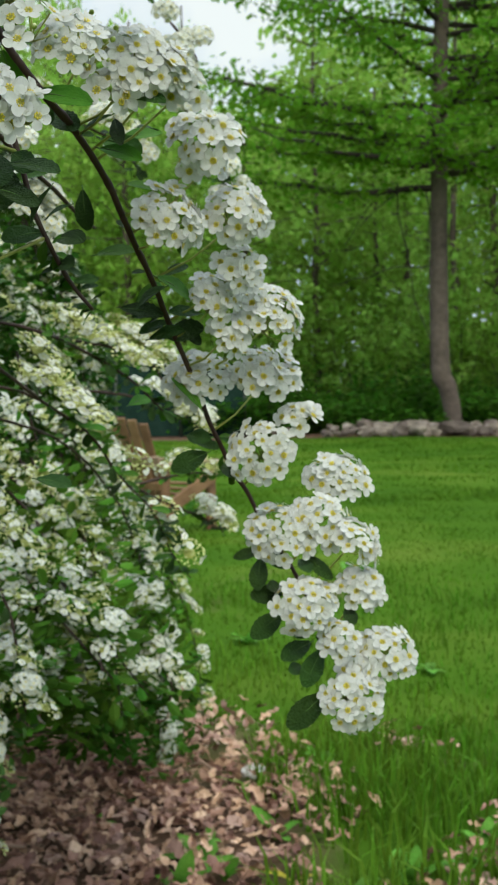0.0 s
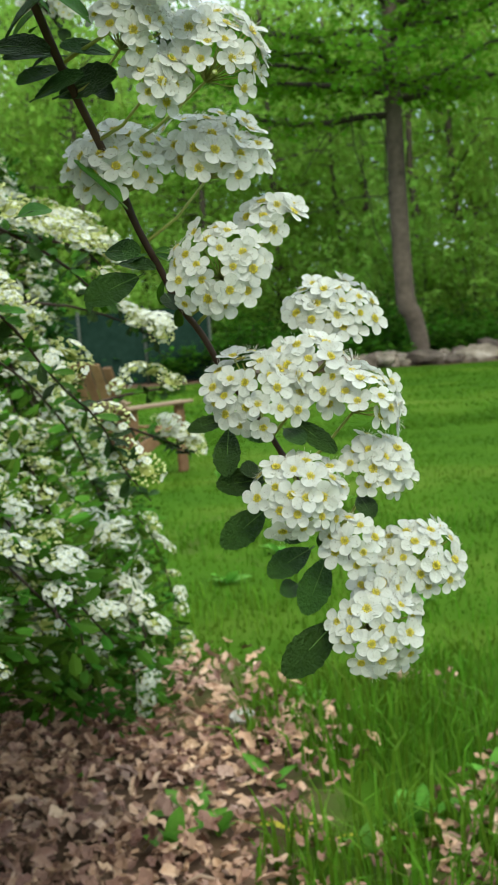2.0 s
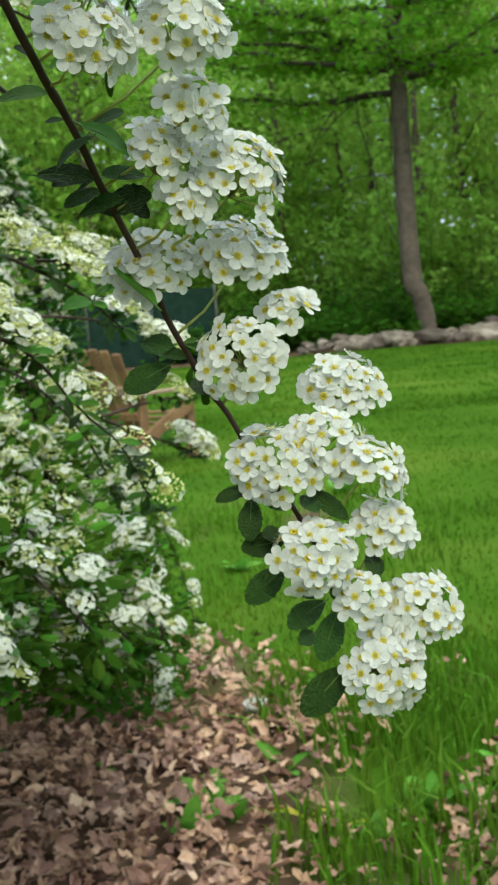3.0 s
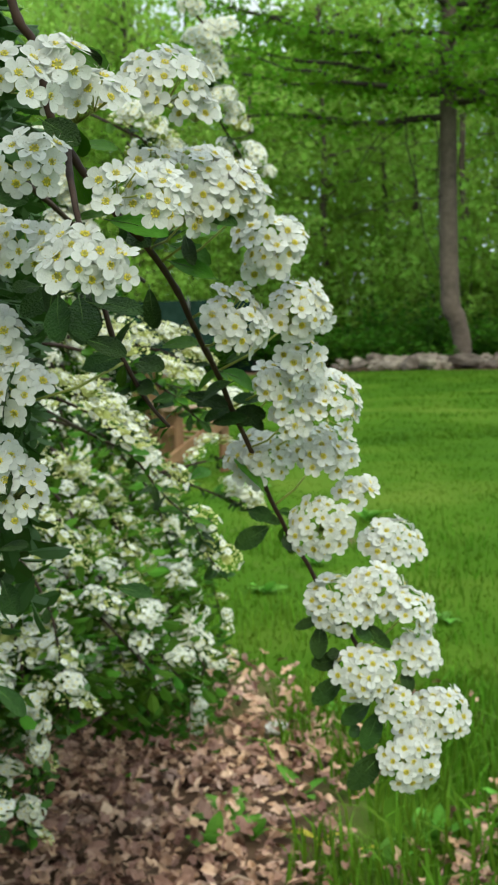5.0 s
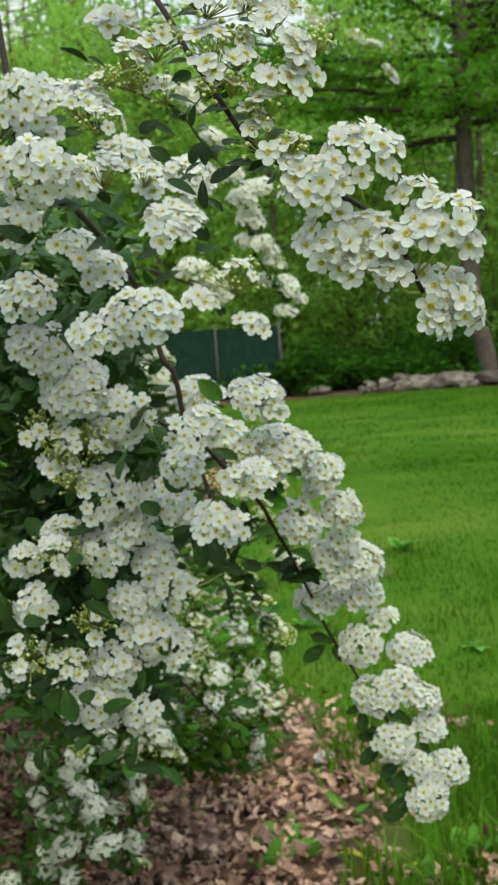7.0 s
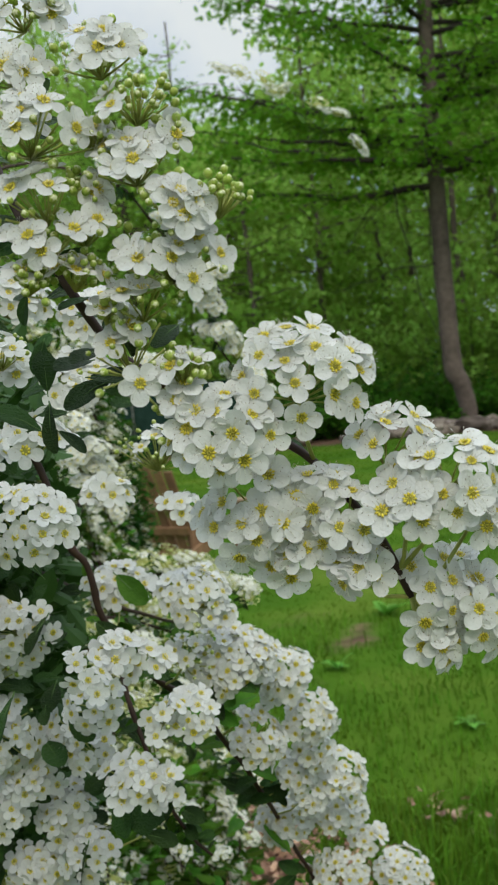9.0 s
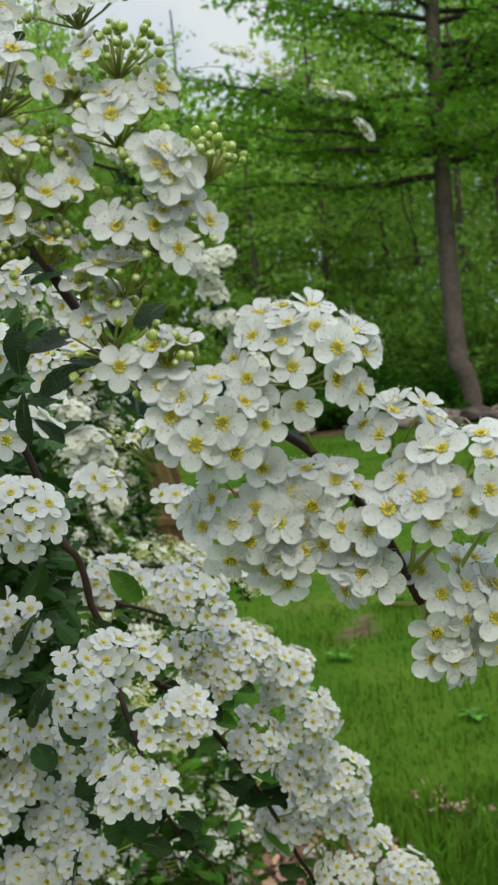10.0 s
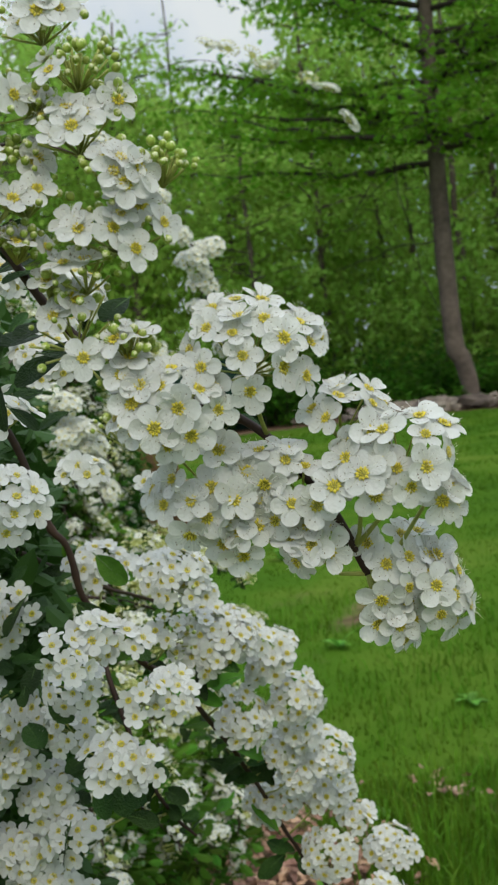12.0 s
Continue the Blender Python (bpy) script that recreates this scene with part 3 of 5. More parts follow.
def blades(name, seed, count, x0, x1, y0, y1, length, width, power, label, bear=0.0, mat=None):
    rng = np.random.default_rng(seed)
    y = y0 + (y1 - y0) * rng.random(count) ** power
    x = x0 + (x1 - x0) * rng.random(count)
    keep = [k for k in range(count) if bare_at(x[k], y[k]) + 0.5 * noise.noise(Vector((x[k] * 2.2, y[k] * 2.2, 9))) < 0.33 + bear + (0.25 + bear) * rng.random()]
    x, y = x[keep], y[keep]
    n = len(x)
    z = np.array([height_at(a, b) for a, b in zip(x, y)])
    tuft = np.array([0.75 + 0.7 * noise.noise(Vector((a * 1.7, b * 1.7, 5))) for a, b in zip(x, y)])
    ln = length * rng.uniform(0.5, 1.25, n) * np.clip(tuft, 0.45, 1.5)
    a, lean = rng.uniform(0, 2 * math.pi, n), rng.uniform(0.1, 0.75, n)
    d = np.stack([np.cos(a), np.sin(a), np.zeros(n)], 1)
    s = np.stack([-np.sin(a + rng.normal(0, .5, n)), np.cos(a), np.zeros(n)], 1) * (width * rng.uniform(0.6, 1.4, n))[:, None]
    p = np.stack([x, y, z - 0.005], 1)
    mid = p + d * (ln * lean * 0.3)[:, None] + np.array([0, 0, 1]) * (ln * 0.62)[:, None]
    tip = p + d * (ln * lean * 0.95)[:, None] + np.array([0, 0, 1]) * (ln * (1 - 0.35 * lean))[:, None]
    verts = np.stack([p - s * 0.5, p + s * 0.5, mid - s * 0.4, mid + s * 0.4, tip], 1).reshape(-1, 3)
    o = np.arange(n) * 5
    me = bpy.data.meshes.new(name)
    me.from_pydata(verts.tolist(), [], np.stack([o, o + 1, o + 3, o + 2], 1).tolist() + np.stack([o + 2, o + 3, o + 4], 1).tolist())
    me.materials.append(mat or GRASS)
    me.update()
    tagged(new(name, me), label, "grass", kind="stuff")


blades("tall_grass", 51, 10500, -0.8, 2.0, 1.35, 4.9, 0.070, 0.0045, 1.3, "longer green grass at the bed's edge", 0.03, GRASS_LONG)
blades("grass_tufts", 54, 4000, 0.08, 1.1, 1.5, 2.7, 0.098, 0.005, 1.0, "tufts of long bright grass among the dead leaves", 0.10, GRASS_LONG)
blades("lawn_grass", 52, 52000, -1.7, 2.7, 2.7, 9.8, 0.027, 0.006, 1.2, "short green lawn grass")
blades("far_lawn_grass", 53, 34000, -5.0, 6.0, 8.3, 20.4, 0.036, 0.015, 1.0, "mown green lawn grass in the distance")


def weed(seed, mat, size, count, label, x, y, up=0):
    """A low rosette of broad leaves with raised midrib."""
    rng = random.Random(seed)
    ob = tagged(new("weed"), label, "weed", "weeds in the bed")
    ob.location = (x, y, height_at(x, y))
    b = Build()
    n = 6
    verts, faces = [], []
    for k in range(n):
        t = k / (n - 1)
        w = 0.24 * math.sin(math.pi * min(1, 0.05 + 0.93 * t)) ** 0.75
        z = 0.55 * t - 0.42 * t * t
        verts += [(t, w, z + 0.06 * w), (t, 0, z - 0.02), (t, -w, z + 0.06 * w)]
    for k in range(n - 1):
        faces += [(3 * k, 3 * k + 1, 3 * k + 4, 3 * k + 3), (3 * k + 1, 3 * k + 2, 3 * k + 5, 3 * k + 4)]
    me = solid("leaf", verts, faces, [mat], smooth=True)
    for k in range(count):
        s = size * rng.uniform(0.6, 1.1)
        part("leaf", me, ob, pose(0, 0, 0.005, rng.uniform(-12, 12), rng.uniform(-40, 12) - up, 360 * k / count + rng.uniform(-20, 20)) @ Matrix.Diagonal((s, s, s, 1)))


WEEDS = [(0.18, 2.75, 0.09, 5), (0.03, 2.62, 0.10, 5), (0.42, 2.50, 0.10, 4), (0.60, 2.62, 0.12, 5), (0.08, 3.05, 0.06, 5), (-0.22, 2.85, 0.05, 5), (0.30, 3.3, 0.07, 5), (0.75, 3.0, 0.07, 4),
         (0.05, 4.9, 0.10, 6), (0.25, 5.4, 0.11, 6), (0.55, 6.6, 0.14, 6), (-0.05, 8.2, 0.16, 6), (0.7, 4.4, 0.09, 5)]
for k, (x, y, s, c) in enumerate(WEEDS):
    x, y, s = x * FAR_SCALE, y * FAR_SCALE, s * FAR_SCALE
    weed(60 + k, WEED, s, c, "broad-leaved green weed among dead leaves" if y < 3 else "broad-leaved green weed in the lawn", x, y)
for k, (x, y, s, c) in enumerate(((0.331, 1.86, 0.075, 4), (0.464, 2.0, 0.07, 4), (0.0, 1.85, 0.06, 5), (0.06, 1.90, 0.055, 5), (0.03, 2.05, 0.04, 4), (0.41, 1.84, 0.06, 4), (0.25, 1.78, 0.055, 5), (0.54, 1.92, 0.06, 4), (0.10, 2.16, 0.035, 5))):
    weed(110 + k, WEED, s, c, "upright broad-leaved bright green weed among dead leaves", x, y, 28)
for k, (x, y) in enumerate(((0.161, 1.89), (0.214, 1.85))):
    weed(90 + k, YELLOW, 0.055, 2, "weed with broad yellowed leaves beside green grass", x, y)


pale = tagged(new("stone", stone(14, (0.045, 0.028, 0.022))), "small pale grey stone lying among dead leaves", "stone")
pale.matrix_basis = pose(0.09, 2.37, height_at(0.09, 2.37) + 0.022, 20, -10, 30)
pale.data.materials.clear()
pale.data.materials.append(PALE)


# ---- the flowering shrub ----
SHRUB = tagged(new("flowering_shrub"), "arching shrub covered in clusters of small white flowers", "shrub")
SHRUB.matrix_basis = pose(0, 0, -0.432) @ Matrix.Scale(1.2, 4)  # its parts are laid out 0.36 above its foot


def flower_mesh(seed, fine=True):
    """One open flower, 1 across: five broad rounded petals that overlap, a ring of ten yellow lobes, stamens with dark tips."""
    rng = random.Random(seed)
    b = Build()
    droop = rng.uniform(-0.07, 0.05)
    rows = [(0.05, 0.14), (0.13, 0.44), (0.215, 0.84), (0.31, 1.0), (0.40, 0.96), (0.465, 0.70), (0.50, 0.34)] if fine else [(0.05, 0.12), (0.18, 0.76), (0.33, 1.0), (0.44, 0.84), (0.50, 0.36)]
    across = (-1, -0.5, 0, 0.5, 1) if fine else (-1, 0, 1)
    n = len(across)
    for k in range(5):
        a = 2 * math.pi * k / 5 + rng.uniform(-0.07, 0.07)
        width, reach, lift = rng.uniform(0.178, 0.208), rng.uniform(0.46, 0.53), droop + rng.uniform(-0.03, 0.08)
        twist, cup, curl = rng.uniform(-0.05, 0.05), rng.uniform(0.02, 0.07), rng.uniform(-0.02, 0.10)
        verts = []
        for r, w in rows:
            u = r / 0.5
            z = 0.01 + lift * u + 0.045 * u * u - curl * max(0, u - 0.6)
            for q in across:
                y = q * w * width
                x = u * reach - (0.020 if q == 0 and r > 0.49 else 0) - 0.018 * q * q
                zz = z + cup * q * q * w + twist * q * w + rng.uniform(-0.007, 0.007)
                verts.append((x * math.cos(a) - y * math.sin(a), x * math.sin(a) + y * math.cos(a), zz + 0.007 * (k % 3)))
        b.add(verts, [(r * n + j, r * n + j + 1, (r + 1) * n + j + 1, (r + 1) * n + j) for r in range(len(rows) - 1) for j in range(n - 1)], 0)
    # an olive dish, ten glossy lobes round it, five short styles in it
    dish = [(0.115 * math.cos(k * 0.6283), 0.115 * math.sin(k * 0.6283), 0.035) for k in range(10)] + [(0, 0, 0.045)]
    b.add(dish, [(k, (k + 1) % 10, 10) for k in range(10)], 2)
    for k in range(10 if fine else 7):
        a = 2 * math.pi * k / (10 if fine else 7) + rng.uniform(-0.08, 0.08)
        out, side = Vector((math.cos(a), math.sin(a), 0)), Vector((-math.sin(a), math.cos(a), 0))
        ln, wd, c = rng.uniform(0.044, 0.060), 0.031 if fine else 0.045, out * rng.uniform(0.098, 0.116) + Vector((0, 0, 0.055))
        b.add([c + out * ln, c + side * wd, c - out * ln, c - side * wd, c + Vector((0, 0, 0.038)), c - Vector((0, 0, 0.02))], [(0, 1, 4), (1, 2, 4), (2, 3, 4), (3, 0, 4), (1, 0, 5), (0, 3, 5)], 1)
    for k in range(5 if fine else 0):
        a = 2 * math.pi * (k + 0.5) / 5
        p = Vector((0.03 * math.cos(a), 0.03 * math.sin(a), 0.04))
        b.tube([p, p * 1.3 + Vector((0, 0, 0.055))], [0.013, 0.010], 3, 1)
    count = 18 if fine else 9
    for k in range(count):
        a, r = 2 * math.pi * k / count + rng.uniform(-0.2, 0.2), rng.uniform(0.16, 0.40)
        tip = Vector((r * math.cos(a), r * math.sin(a), rng.uniform(0.09, 0.27)))
        root = Vector((0.12 * math.cos(a), 0.12 * math.sin(a), 0.05))
        b.tube([root, root.lerp(tip, 0.5) + Vector((0, 0, 0.03)), tip], 0.0042, 3, 3)
        e = rng.uniform(0.012, 0.017)
        b.add([tip + Vector(q) * e for q in ((1, 0, -.5), (-.6, .8, -.5), (-.6, -.8, -.5), (0, 0, 1))], [(0, 1, 3), (1, 2, 3), (2, 0, 3), (2, 1, 0)], 4)
    return b.mesh("flower", [PETAL, NECTAR, DISC, FILAMENT, ANTHER], True)


def bud_mesh(seed):
    """A closed round bud with a pale tip and five sepals, 1 across."""
    bm = bmesh.new()
    bmesh.ops.create_icosphere(bm, subdivisions=2, radius=0.5)
    for v in bm.verts:
        v.co.z *= 1.12
        v.co *= 1 + 0.05 * math.cos(5 * math.atan2(v.co.y, v.co.x))
    for v in bm.verts:
        if v.co.z > 0.3:
            v.co.x, v.co.y = v.co.x * 0.8, v.co.y * 0.8
    me = bpy.data.meshes.new("bud")
    bm.to_mesh(me)
    bm.free()
    me.materials.append(BUD)
    me.materials.append(BUD_TIP)
    # the petals show pale above the five green sepals
    me.polygons.foreach_set("material_index", [int(p.center.z > 0.36 + 0.10 * math.cos(5 * math.atan2(p.center.y, p.center.x))) for p in me.polygons])
    me.polygons.foreach_set("use_smooth", [True] * len(me.polygons))
    return me


FLOWERS = [flower_mesh(k) for k in range(6)]
FLOWERS_PLAIN = [flower_mesh(20 + k, False) for k in range(6)]
BUDS = [bud_mesh(0)]


def dome(rng, count, spread):
    """Even directions over a cap about +z, jittered."""
    out = []
    turn = rng.uniform(0, 6.28)
    for k in range(count):
        c = 1 - (k + 0.5) / count * (1 - math.cos(spread))
        a = turn + k * 2.39996
        s = math.sqrt(1 - c * c)
        d = Vector((s * math.cos(a), s * math.sin(a), c)) + Vector((rng.gauss(0, .05), rng.gauss(0, .05), rng.gauss(0, .05)))
        out.append(d.normalized())
    return out


def near_cluster(centre, r, axis, size, seed, spread=1.75, buds=0.0, root=None, label="", crowd=0.42):
    """A flower head whose flowers are parts: thin stalks from one point, flowers over a dome."""
    rng = random.Random(seed)
    centre, axis = Vector(centre), Vector(axis).normalized()
    count = max(7, int(2 * (1 - math.cos(spread)) * 3.14 * r * r / (crowd * size * size)))
    turn = facing(axis)
    wide = (rng.uniform(0.95, 1.22), rng.uniform(0.86, 1.08))
    bulge = Vector((rng.uniform(-9, 9), rng.uniform(-9, 9), rng.uniform(-9, 9)))
    foot = centre - axis * r * 0.9
    stalk = Build()
    heads = []
    for d in dome(rng, int(count * (3.6 if buds > 1 else 1 + buds)), spread):
        n = (turn @ d).normalized()
        out = (turn @ Vector((d.x * wide[0], d.y * wide[1], d.z * 0.78 - 0.24))) * r
        p = centre + Vector((out.x, out.y, out.z)) * (rng.uniform(0.84, 1.06) + 0.20 * noise.noise(d * 1.6 + bulge))
        is_bud = rng.random() < (0.93 if buds > 1 else buds * (0.35 + 1.3 * (1 - d.z)))
        if is_bud:
            p = centre + (p - centre) * (rng.uniform(0.55, 1.2) if buds > 1 else rng.uniform(0.9, 1.28)) + Vector((rng.gauss(0, .1), rng.gauss(0, .1), rng.gauss(0, .1))) * r
        back = p - n * size * 0.10
        stalk.tube([foot, foot.lerp(back, 0.55) + n * r * 0.08, back], [size * 0.028, size * 0.025, size * 0.035], 4)
        heads.append((p + n * (size * 0.1 if is_bud else 0), n, is_bud))
    if root is not None:
        mid = foot.lerp(Vector(root), 0.5) + Vector((0, 0, -0.0015))
        stalk.tube([foot, mid, Vector(root)], [size * 0.045, size * 0.05, size * 0.06], 6)
    head = part("flower_head", stalk.mesh("flower_head", [PEDICEL], True), SHRUB, label=label)
    for p, n, is_bud in heads:
        tilt = (n * 0.72 + axis * 0.45 + Vector((rng.gauss(0, .2), rng.gauss(0, .2), rng.gauss(0, .2)))).normalized()
        s = size * rng.uniform(0.82, 1.15) * (rng.uniform(0.13, 0.22) if is_bud else 1)
        part("bud" if is_bud else "flower", rng.choice(BUDS if is_bud else FLOWERS if centre.y < 0.25 or centre.x > 0.09 else FLOWERS_PLAIN), head, Matrix.Translation(p) @ facing(tilt, rng.uniform(0, 6.28)) @ Matrix.Diagonal((s, s, s, 1)))
    return head


def whole_cluster(seed, detail, budding=0.0):
    """A flower head joined into one mesh, radius 1, about +z."""
    rng = random.Random(seed)
    b = Build()
    size = 0.60 if detail else 0.52
    for d in dome(rng, 28 if detail else int(24 + 22 * budding), 1.6):
        p = d * rng.uniform(0.88, 1.0)
        n = (d + Vector((rng.gauss(0, .2), rng.gauss(0, .2), rng.gauss(0, .2)))).normalized()
        m = Matrix.Translation(p) @ facing(n, rng.uniform(0, 6.28))
        if rng.random() < budding:
            e = size * 0.19
            b.add([m @ (Vector(q) * e) for q in ((1, 0, 0), (-1, 0, 0), (0, 1, 0), (0, -1, 0), (0, 0, 1.2), (0, 0, -1))],
                  [(0, 2, 4), (2, 1, 4), (1, 3, 4), (3, 0, 4), (2, 0, 5), (1, 2, 5), (3, 1, 5), (0, 3, 5)], 3)
        else:
            lift = rng.uniform(0.0, 0.12)
            for k in range(5):
                a = 2 * math.pi * k / 5
                shape = [(0.05, 0, 0.02), (0.22, 0.20, 0.05 + lift * .3), (0.42, 0.24, 0.06 + lift * .8), (0.52, 0.0, 0.03 + lift), (0.42, -0.24, 0.06 + lift * .8), (0.22, -0.20, 0.05 + lift * .3)] if detail else [(0.05, 0, 0.02), (0.36, 0.27, 0.06 + lift * .6), (0.53, 0.0, 0.03 + lift), (0.36, -0.27, 0.06 + lift * .6)]
                vs = [m @ (Vector((x * math.cos(a) - y * math.sin(a), x * math.sin(a) + y * math.cos(a), z + 0.004 * k)) * size) for x, y, z in shape]
                b.add(vs, [(0, 1, 2, 3), (0, 3, 4, 5)] if detail else [(0, 1, 2), (0, 2, 3)], 0)
            cen = [m @ (Vector((0.12 * math.cos(q), 0.12 * math.sin(q), 0.05)) * size) for q in np.arange(0, 6.2, 6.2832 / (6 if detail else 4))] + [m @ (Vector((0, 0, 0.09)) * size)]
            k = len(cen) - 1
            b.add(cen, [(j, (j + 1) % k, k) for j in range(k)], 1)
        if detail or rng.random() < 0.2:
            b.tube([(0, 0, -0.4), p * 0.95], 0.03, 3, 2)
    # the stalks meet in a small green heart
    heart = [(0, 0, 0.45)] + [(0.42 * math.cos(k * 1.0472), 0.42 * math.sin(k * 1.0472), 0.05) for k in range(6)]
    b.add(heart, [(0, 1 + k, 1 + (k + 1) % 6) for k in range(6)], 2)
    return b.mesh("flower_head", [PETAL_FAR, NECTAR if detail else NECTAR_FAR, PEDICEL, BUD_FAR])


MID = [whole_cluster(100 + k, True, 0.0 if k < 4 else 0.4) for k in range(6)]
FAR = [whole_cluster(200 + k, False, 0.2 if k < 3 else 0.75) for k in range(6)]


def leaf_mesh(seed, mat, long=1.0):
    """Leaf of length 1 along x: wedge-shaped foot, broad rounded toothed end, paler midrib and side veins."""
    rng = random.Random(seed)
    n = 15
    verts = []
    for k in range(n):
        t = k / (n - 1)
        w = 0.27 * math.sin(math.pi * (0.02 + 0.96 * t ** 1.3)) ** 0.62 * long
        if 0.45 < t < 0.99:
            w *= 1 + 0.045 * (-1) ** k
        z = 0.10 * math.sin(2.4 * t) - 0.06 * t + rng.uniform(-.005, .005)
        verts += [(t, w, z + 0.12 * w), (t - 0.02 * (k > 0), w * 0.5, z + 0.03 * w + 0.006 * (-1) ** k), (t, 0, z - 0.015), (t - 0.02 * (k > 0), -w * 0.5, z + 0.03 * w + 0.006 * (-1) ** k), (t, -w, z + 0.12 * w)]
    faces = [(5 * k + j, 5 * k + j + 1, 5 * k + j + 6, 5 * k + j + 5) for k in range(n - 1) for j in range(4)]
    o = len(verts)
    verts += [(x, y, z - 0.008) for x, y, z in verts]
    faces += [tuple(o + q for q in reversed(f)) for f in faces]
    b = Build()
    b.add(verts, faces)
    b.tube([(-0.14, 0, -0.02), (0.02, 0, -0.012), (0.35, 0, 0.052), (0.8, 0, 0.033)], [0.016, 0.015, 0.011, 0.004], 4, 1)
    return b.mesh("leaf", [mat, LEAF_RIB], True)


LEAVES = [leaf_mesh(k, LEAF) for k in range(3)]
YOUNG = [leaf_mesh(k + 10, LEAF_YOUNG) for k in range(2)]


def place_leaf(base, tip, parent, mesh, face=(0, -1, 0.5), width=1.0):
    base, tip = Vector(base), Vector(tip)
    x = tip - base
    length = x.length
    x.normalize()
    y = Vector(face).cross(x).normalized()
    z = x.cross(y)
    m = Matrix((x, y, z)).transposed().to_4x4()
    return part("leaf", mesh, parent, Matrix.Translation(base) @ m @ Matrix.Diagonal((length, length * width, length, 1)))


def stem(ctrl, r0, r1, name="branch", per=6, label=""):
    pts = curve_points(ctrl, per)
    b = Build()
    n = len(pts)
    radii = []
    for k in range(n):
        t = k / (n - 1)
        radii.append((r0 + (r1 - r0) * t) * (1.22 if k % 9 == 4 else 1.0))
        pts[k] = pts[k] + Vector((noise.noise(pts[k] * 90), noise.noise(pts[k] * 90 + Vector((9, 0, 0))), noise.noise(pts[k] * 90 + Vector((0, 9, 0))))) * 0.0006
    b.tube(pts, radii, 8)
    return part(name, b.mesh(name, [BARK_TWIG], True), SHRUB, label=label), pts


def nearest(pts, p):
    p = Vector(p)
    return min(pts, key=lambda q: (q - p).length)


# places (x, y, z) and radii of the flower heads, branch by branch
BRANCH_A = [
    (0.1494, 0.5215, 0.9401, 0.0115),
    (0.1299, 0.4989, 0.9231, 0.0111),
    (0.1441, 0.5034, 0.9265, 0.0098),
    (0.1555, 0.5006, 0.9201, 0.0090),
    (0.1569, 0.5033, 0.9042, 0.0096),
    (0.1386, 0.4930, 0.8998, 0.0109),
    (0.1483, 0.4957, 0.8886, 0.0070),
    (0.1651, 0.5069, 0.8818, 0.0104),
    (0.1538, 0.4972, 0.8682, 0.0114),
    (0.1550, 0.5020, 0.8777, 0.0059),
    (0.1041, 0.4941, 0.9743, 0.0120),
    (0.1259, 0.4974, 0.9762, 0.0116),
    (0.1371, 0.5020, 0.9609, 0.0058),
    (0.1238, 0.4938, 0.9509, 0.0109),
]
BRANCH_A_UP = [
    (0.0948, 0.4225, 1.0569, 0.0124),
    (0.1039, 0.4320, 1.0532, 0.0082),
    (0.0892, 0.4187, 1.0487, 0.0061),
    (0.0840, 0.3778, 1.0496, 0.0084),
    (0.0781, 0.3687, 1.0508, 0.0061),
    (0.1196, 0.4711, 1.0074, 0.0079),
    (0.1118, 0.4759, 0.9988, 0.0097),
    (0.1286, 0.4829, 0.9935, 0.0106),
    (0.1151, 0.4776, 0.9877, 0.0073),
    (0.0998, 0.4499, 1.0201, 0.0117),
    (0.1188, 0.4621, 1.0223, 0.0108),
    (0.1101, 0.4521, 1.0428, 0.0109),
    (0.0999, 0.4261, 1.0561, 0.0103),
    (0.0867, 0.4039, 1.0812, 0.0115),
    (0.0927, 0.4080, 1.0747, 0.0063),
    (0.1087, 0.4565, 1.0362, 0.0068),
]
BUDDING = [
    (0.0811, 0.4155, 1.0603, 0.0088),
    (0.0824, 0.3787, 1.1296, 0.0105),
]
SPRAY_INNER = [
    (0.0685, 0.3658, 1.0349, 0.0096),
    (0.0761, 0.3659, 1.0315, 0.0049),
    (0.0506, 0.3860, 1.0393, 0.0079),
    (0.0739, 0.3607, 1.0701, 0.0070),
    (0.0683, 0.3520, 1.0752, 0.0061),
    (0.0614, 0.3441, 1.0709, 0.0071),
    (0.0570, 0.3695, 1.0572, 0.0083),
    (0.0581, 0.4289, 1.0830, 0.0112),
    (0.0511, 0.3293, 1.1156, 0.0124),
    (0.0349, 0.3280, 1.1098, 0.0087),
    (0.0250, 0.3529, 1.1440, 0.0085),
    (0.0330, 0.3614, 1.1346, 0.0090),
    (0.0464, 0.3947, 1.0052, 0.0090),
    (0.0425, 0.4029, 0.9768, 0.0087),
]
SPRAY_SIDE = [
    (0.0141, 0.3803, 1.0899, 0.0154),
    (0.0045, 0.3707, 1.1070, 0.0118),
    (0.0037, 0.3536, 1.1264, 0.0106),
    (0.0087, 0.3778, 1.0986, 0.0081),
    (0.0304, 0.3880, 1.0762, 0.0134),
    (0.0235, 0.3860, 1.0450, 0.0126),
    (0.0424, 0.3942, 1.0428, 0.0075),
    (0.0179, 0.3913, 1.0215, 0.0111),
    (0.0388, 0.3992, 1.0161, 0.0098),
    (0.0296, 0.3907, 1.0300, 0.0092),
    (0.0286, 0.3997, 0.9971, 0.0113),
    (0.0340, 0.4000, 0.9843, 0.0122),
    (0.0169, 0.3997, 0.9700, 0.0115),
    (0.0091, 0.4000, 0.9552, 0.0125),
    (0.0271, 0.4029, 0.9480, 0.0088),
    (0.0025, 0.3901, 1.0311, 0.0075),
    (0.0046, 0.3857, 1.0578, 0.0070),
    (-0.0133, 0.3904, 1.0003, 0.0086),
    (-0.0143, 0.3902, 1.0206, 0.0081),
]
